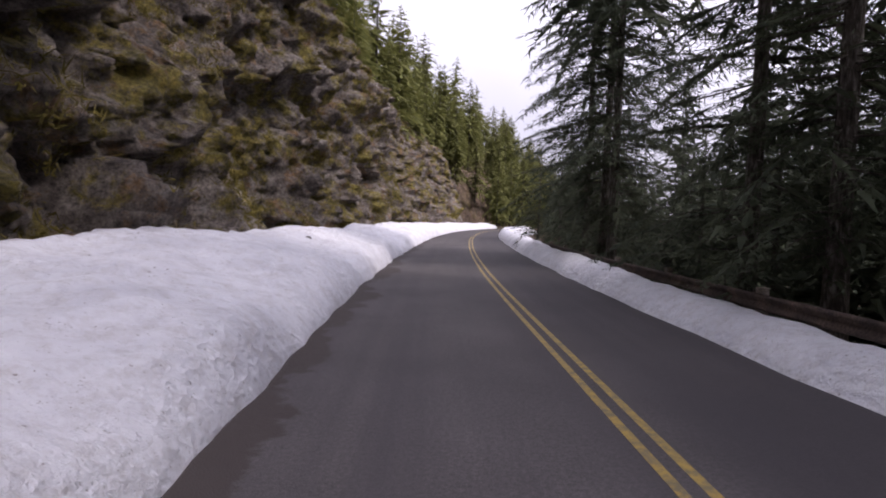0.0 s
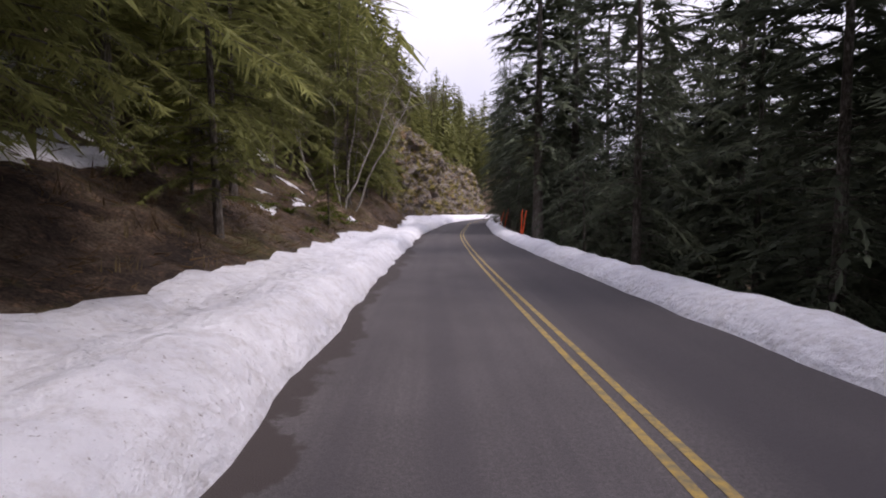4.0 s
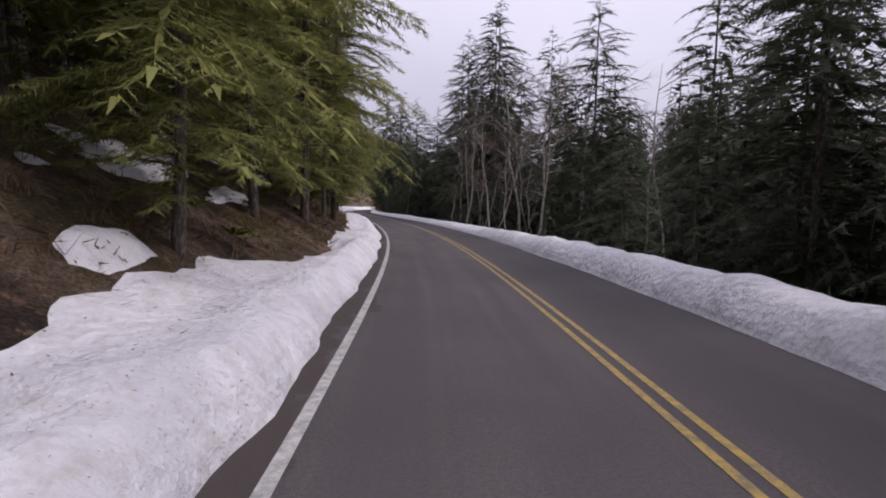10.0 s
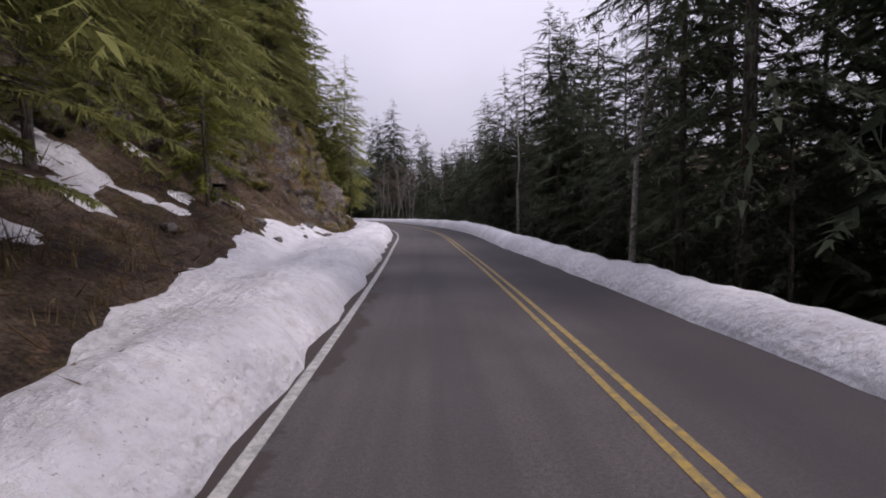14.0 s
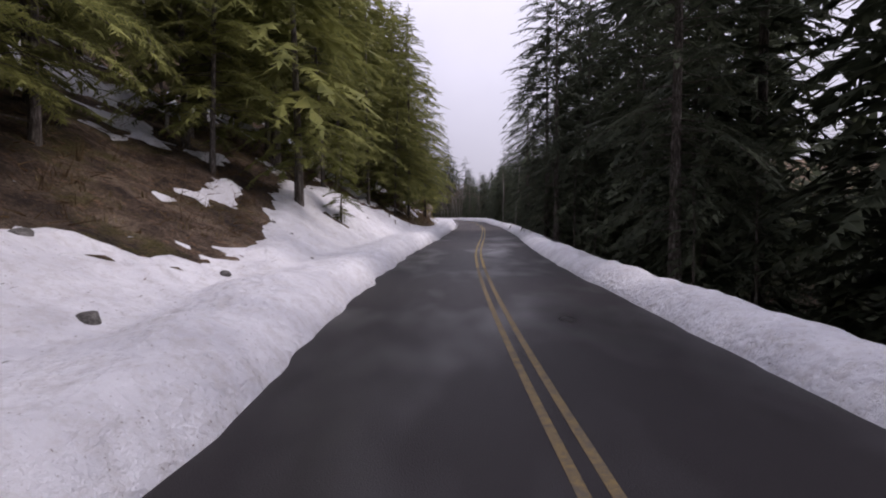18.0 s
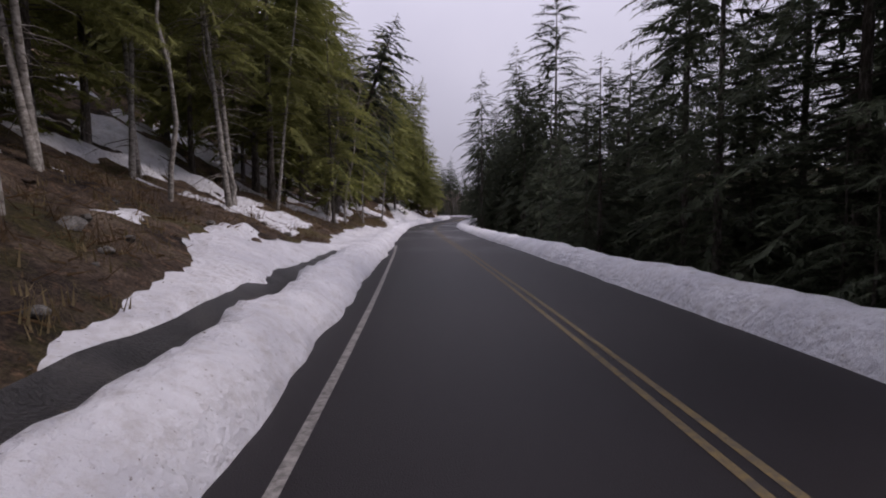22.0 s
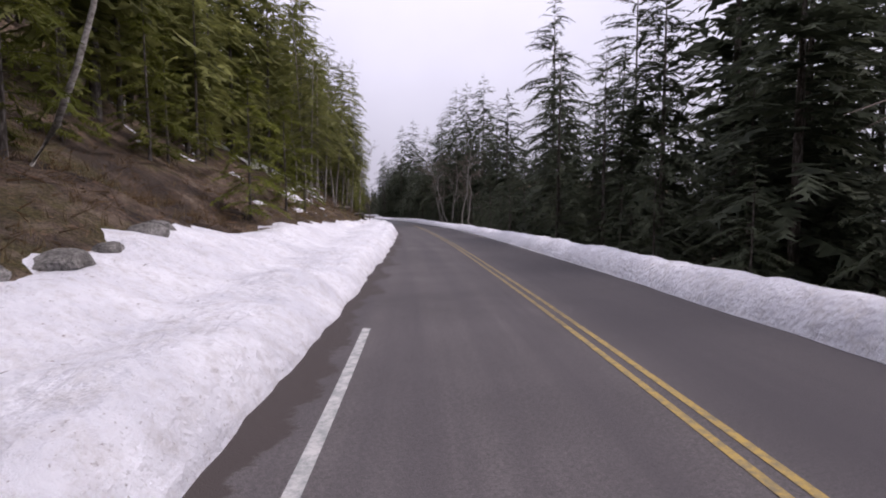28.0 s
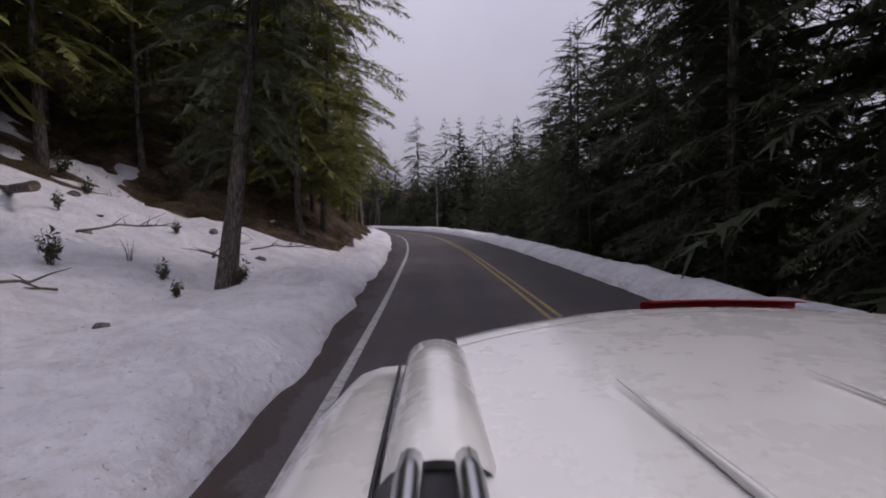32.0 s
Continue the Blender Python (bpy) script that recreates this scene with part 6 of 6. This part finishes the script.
# tree stumps above the bank
def stump(seed):
    r = np.random.default_rng(seed)
    o = new("tree_stump")
    v, f = tube([(0, 0, -0.3), (0, 0, 0.0), (0.02, 0, 0.35), (0.02, 0.01, 0.62)], [0.32, 0.25, 0.18, 0.17], 11)
    v = v + r.normal(0, 0.012, v.shape)
    sheet("bark", v, f, BARK, o)
    bm = bmesh.new()
    round_bar(bm, (0.02, 0.01, 0.58), (0.02, 0.01, 0.625), 0.165, 0.15, 11)
    part("cut_top", bm, WOOD, o, "grey weathered cut")
    for k in range(4):
        a = k * 1.6 + r.uniform(0, 0.6)
        d = np.array([np.cos(a), np.sin(a), 0])
        sheet("root", *tube([d * 0.15 + [0, 0, 0.12], d * 0.4 + [0, 0, 0.0], d * 0.75 + [0, 0, -0.18]], [0.08, 0.06, 0.03], 6), BARK, o, True)
    return tagged(o, "old grey tree stump with spreading roots", "stump", "stumps")


first_stump = stump(801)
put(first_stump, 352.6, 3.3, 1.0, 0, 0.05, True)
for s, u, sc in ((351.4, 3.9, 0.8), (356.0, 5.4, 1.0), (479.8, 3.5, 0.7), (470.5, 3.6, 0.8), (184.0, 5.6, 0.9)):
    put(first_stump, s, u, sc, s * 37, 0.05)

# dark gravel showing in the melt-water runnel
gs2 = np.arange(300, 323.2, 0.5)
gu2 = np.linspace(-0.5, 0.5, 5)
A2, U2 = np.meshgrid(gs2, gu2, indexing="ij")
lat2 = -(left_edge(A2) + np.interp(A2, [303, 317], [1.55, 1.35]) + U2 * 0.62)
z2 = np.maximum(0.14, ground_height(A2, lat2) + 0.05) + 0.10 * np.abs(U2) + 0.05 * fbm(A2 * 3, U2 * 3, 2, 91)
tagged(sheet("ditch_gravel", np.concatenate([place(A2, lat2), z2[..., None]], -1).reshape(-1, 3), grid_faces(len(gs2), len(gu2)), GRAVEL, smooth=True), "dark wet gravel in a melt-water runnel through the snow", "gravel", kind="structure")


# ---- the white estate car, where it stands at the end of the drive ----


def car_paint():
    """White lacquer under a clear coat, with a little dust."""
    m, n, l, b = material("white_car_paint", 0.3, 0.5)
    v = object_vec(n)
    l.new(ramp_node(n, l, noise_node(n, l, 2.5, 6, v, 0.6), [(0.3, (0.60, 0.595, 0.555)), (0.7, (0.64, 0.635, 0.6))]), b.inputs["Base Color"])
    l.new(ramp_node(n, l, noise_node(n, l, 5, 8, v, 0.7), [(0.4, (0.22, 0.22, 0.22)), (0.66, (0.4, 0.4, 0.4))]), b.inputs["Roughness"])
    b.inputs["Coat Weight"].default_value, b.inputs["Coat Roughness"].default_value = 0.8, 0.06
    return m


PAINT = car_paint()
GLASS = plain("tinted_car_glass", (0.015, 0.017, 0.02), 0.05)
CHROME = plain("brushed_aluminium", (0.62, 0.62, 0.63), 0.25, 1.0)
RUBBER = plain("black_rubber", (0.02, 0.02, 0.021), 0.7)
RED_LENS = plain("red_lens", (0.35, 0.012, 0.02), 0.15, 0.0, 0.5)
CLEAR_LENS = plain("clear_lens", (0.6, 0.6, 0.62), 0.1, 0.0, 0.5)


def car_skin(name, rings, mat, parent, closed=False, label=""):
    """A smooth skin over rings of points, each ring of one length."""
    v = np.array(rings, float)
    n, m = v.shape[:2]
    f = grid_faces(n, m)
    ob = sheet(name, v.reshape(-1, 3), f, mat, parent, True)
    if label:
        ob["label"] = label
    return ob


def estate_car():
    car = new("estate_car")
    cx = 0.60

    def ring(y, low, shoulder, half_low, half_sh, top, half_top):
        pts = []
        for sgn in (-1, 1):
            side = [(half_low - 0.06, low), (half_low, low + 0.12), (half_sh + 0.02, (low + shoulder) / 2 + 0.1), (half_sh, shoulder - 0.04), (half_sh - 0.04, shoulder), (half_top + 0.03, top - 0.03), (half_top - 0.04, top)]
            side = [(cx + sgn * a, y, z) for a, z in side]
            pts.append(side)
        return pts[0] + pts[1][::-1]

    # underbody and bonnet: rings from the tail to the nose
    st = [(1.40, 0.42, 0.80, 0.70, 0.74, 0.82, 0.60), (1.36, 0.30, 0.92, 0.80, 0.82, 0.94, 0.70), (1.22, 0.25, 0.98, 0.86, 0.88, 1.00, 0.74), (0.6, 0.24, 0.99, 0.89, 0.90, 1.01, 0.78), (-0.6, 0.24, 0.97, 0.90, 0.90, 0.99, 0.79), (-1.6, 0.24, 0.95, 0.90, 0.90, 0.98, 0.78),
          (-2.0, 0.24, 0.93, 0.89, 0.89, 0.98, 0.74), (-2.6, 0.25, 0.84, 0.87, 0.86, 0.90, 0.66), (-2.95, 0.28, 0.74, 0.82, 0.80, 0.80, 0.60), (-3.08, 0.36, 0.62, 0.72, 0.70, 0.66, 0.50)]
    car_skin("body", [ring(*q) for q in st], PAINT, car)
    # cabin pillars and glass house
    gh = [(1.30, 0.97, 1.02, 0.80, 0.80, 1.05, 0.72), (1.18, 0.97, 1.20, 0.80, 0.76, 1.30, 0.66), (0.98, 0.97, 1.30, 0.82, 0.76, 1.455, 0.66), (0.0, 0.97, 1.30, 0.82, 0.77, 1.475, 0.67), (-0.9, 0.96, 1.30, 0.82, 0.77, 1.475, 0.66), (-1.25, 0.96, 1.25, 0.82, 0.77, 1.40, 0.64), (-1.75, 0.95, 1.0, 0.82, 0.80, 1.03, 0.72)]
    car_skin("cabin", [ring(*q) for q in gh], PAINT, car)

    # roof: gently crowned, its rear edge bowed
    def rear(x):
        return 1.165 - 0.60 * abs(x - cx) ** 2.0

    rows = []
    for k in range(15):
        x = 0.035 + (2 * cx - 0.07) * k / 14
        crown = 0.022 * (1 - ((x - cx) / cx) ** 2)
        rows.append([(x, -0.95 + (rear(x) + 0.95) * j / 14, 1.492 + crown - 0.012 * (j / 14) ** 3 - 0.02 * (1 - j / 14) ** 4) for j in range(15)])
    car_skin("roof", rows, PAINT, car)
    for x0 in (0.235, 0.965, 0.485, 0.715):
        pts = [(x0 + (0.03 if x0 < cx else -0.03) * (0.68 - y), y, 1.492 + 0.022 * (1 - ((x0 - cx) / cx) ** 2) + 0.001) for y in (0.68, 0.4, 0.1, -0.3, -0.7)]
        v, f = tube(pts, [0.001, 0.006, 0.006, 0.006, 0.001], 6)
        sheet("roof_rib", v, f, PAINT, car, True)
    # dark joint behind the roof, then the spoiler with its lamp
    def band(name, d0, d1, z0, z1, mat, a=0.04, b=2 * cx - 0.04, parent=car, label=""):
        rr = []
        for k in range(21):
            x = a + (b - a) * k / 20
            up = 0.022 * (1 - ((x - cx) / cx) ** 2)
            rr.append([(x, rear(x) + d0, z0 + up), (x, rear(x) + (d0 + d1) / 2, (z0 + z1) / 2 + 0.004 + up), (x, rear(x) + d1, z1 + up), (x, rear(x) + d1, z1 + up - 0.03)])
        return car_skin(name, rr, mat, parent, label=label)

    band("roof_joint", -0.002, 0.008, 1.477, 1.476, RUBBER)
    spoiler = band("spoiler", 0.006, 0.11, 1.479, 1.472, PAINT)
    band("brake_lamp", 0.07, 0.125, 1.492, 1.484, RED_LENS, 0.50, 0.86, spoiler, "red high-mounted brake lamp")
    # roof rails: a painted end fairing, then two bright bars on a dark foot
    for side in (0, 1):
        x0 = 0.0 if side == 0 else 2 * cx
        rail = new("roof_rail")
        rail.parent = car
        rr = []
        for y, w, h in ((0.965, 0.030, 0.004), (0.955, 0.044, 0.022), (0.92, 0.050, 0.034), (0.80, 0.052, 0.040), (0.60, 0.054, 0.044), (0.48, 0.055, 0.045), (0.46, 0.055, 0.03)):
            rr.append([(x0 + w * math.cos(a), y, 1.478 + h * math.sin(a)) for a in np.linspace(0, math.pi, 11)])
        car_skin("fairing", rr, PAINT, rail)
        for dx in (-0.024, 0.024):
            v, f = tube([(x0 + dx, 0.485, 1.488), (x0 + dx, 0.45, 1.512), (x0 + dx, 0.40, 1.520), (x0 + dx, 0.0, 1.523), (x0 + dx, -0.8, 1.515), (x0 + dx, -0.95, 1.485)], [0.008, 0.011, 0.012, 0.012, 0.012, 0.010], 10)
            sheet("bar", v, f, CHROME, rail, True)
        bm = bmesh.new()
        block(bm, (0.034, 1.36, 0.016), (x0, -0.21, 1.488), 0.004)
        part("foot", bm, RUBBER, rail, "dark channel between the bars")
        v, f = tube([(x0 + (-0.062 if side == 0 else 0.062), y, 1.474) for y in (0.96, 0.5, 0.0, -0.9)], [0.0028] * 4, 6)
        sheet("seal", v, f, RUBBER, rail, True)
        # painted shoulder outside the rail
        rr = []
        for y in (1.06, 0.98, 0.8, 0.4, 0.0, -0.5, -0.95):
            g = -1 if side == 0 else 1
            drop = 0.05 * max(0, y - 0.7) / 0.36
            rr.append([(x0 + g * a, y, z - drop) for a, z in ((0.060, 1.478), (0.11, 1.475), (0.15, 1.462), (0.178, 1.438), (0.19, 1.39), (0.194, 1.33))])
        car_skin("roof_side", rr, PAINT, car)
    # side glass, rear window, windscreen
    for side in (-1, 1):
        for y0, y1 in ((1.02, 0.52), (0.46, -0.34), (-0.42, -1.35)):
            slope = 0.2 if y1 < -1 else 0.0
            v = [(cx + side * 0.828, y0, 1.02), (cx + side * 0.828, y1 - slope, 1.02), (cx + side * 0.775, y1 + slope * 0.9, 1.36), (cx + side * 0.775, y0 - (0.12 if y0 > 1 else 0), 1.36)]
            sheet("side_window", np.array(v), np.array([[0, 1, 2, 3]]), GLASS, car)
    sheet("rear_window", np.array([(cx - 0.62, 1.315, 1.06), (cx + 0.62, 1.315, 1.06), (cx + 0.56, 1.13, 1.42), (cx - 0.56, 1.13, 1.42)]), np.array([[0, 1, 2, 3]]), GLASS, car)
    sheet("windscreen", np.array([(cx - 0.66, -1.80, 1.05), (cx + 0.66, -1.80, 1.05), (cx + 0.58, -1.20, 1.43), (cx - 0.58, -1.20, 1.43)]), np.array([[0, 1, 2, 3]]), GLASS, car)
    # lamps, bumper, mirrors, wheels
    for side in (-1, 1):
        bm = bmesh.new()
        block(bm, (0.2, 0.10, 0.26), (cx + side * 0.74, 1.33, 0.86), 0.03)
        part("tail_lamp", bm, RED_LENS, car, "red tail lamp")
        bm = bmesh.new()
        block(bm, (0.3, 0.16, 0.14), (cx + side * 0.62, -2.95, 0.68), 0.04)
        part("headlamp", bm, CLEAR_LENS, car, "clear headlamp")
        bm = bmesh.new()
        block(bm, (0.2, 0.1, 0.14), (cx + side * 0.98, -1.25, 1.05), 0.035)
        part("mirror", bm, PAINT, car)
        for y in (0.72, -2.0):
            wheel = new("wheel")
            wheel.parent = car
            wheel.location = (cx + side * 0.80, y, 0.33)
            bm = bmesh.new()
            geo = bmesh.ops.create_cone(bm, cap_ends=True, segments=32, radius1=0.33, radius2=0.33, depth=0.22, matrix=Matrix.Rotation(radians(90), 4, "Y"))
            bmesh.ops.bevel(bm, geom=[e for e in bm.edges if abs(e.verts[0].co.x - e.verts[1].co.x) < 1e-4 and len(e.link_faces) == 2], offset=0.03, segments=3, affect="EDGES")
            part("tyre", bm, RUBBER, wheel)
            bm = bmesh.new()
            bmesh.ops.create_cone(bm, cap_ends=True, segments=28, radius1=0.22, radius2=0.20, depth=0.03, matrix=Matrix.Translation((side * 0.115, 0, 0)) @ Matrix.Rotation(radians(90), 4, "Y"))
            for k in range(5):
                a = k * 2 * math.pi / 5
                block(bm, (0.02, 0.05, 0.17), (side * 0.13, 0.1 * math.sin(a), 0.1 * math.cos(a)), 0.006, Matrix.Rotation(-a, 4, "X"))
            part("rim", bm, CHROME, wheel)
    bm = bmesh.new()
    block(bm, (1.6, 0.16, 0.2), (cx, 1.37, 0.5), 0.06)
    part("rear_bumper", bm, RUBBER, car)
    bm = bmesh.new()
    block(bm, (0.52, 0.01, 0.12), (cx, 1.415, 0.74), 0.01)
    plate = part("number_plate", bm, CLEAR_LENS, car)
    bm = bmesh.new()
    block(bm, (0.36, 0.006, 0.05), (cx, 1.422, 0.74), 0.004)
    part("bar", bm, SIGN_BLACK, plate)
    return tagged(car, "white estate car with aluminium roof rails, stopped in its lane", "car")


estate_car().matrix_basis = pose(-114.49, -471.58, 0.0, 0, 0, -34.85)
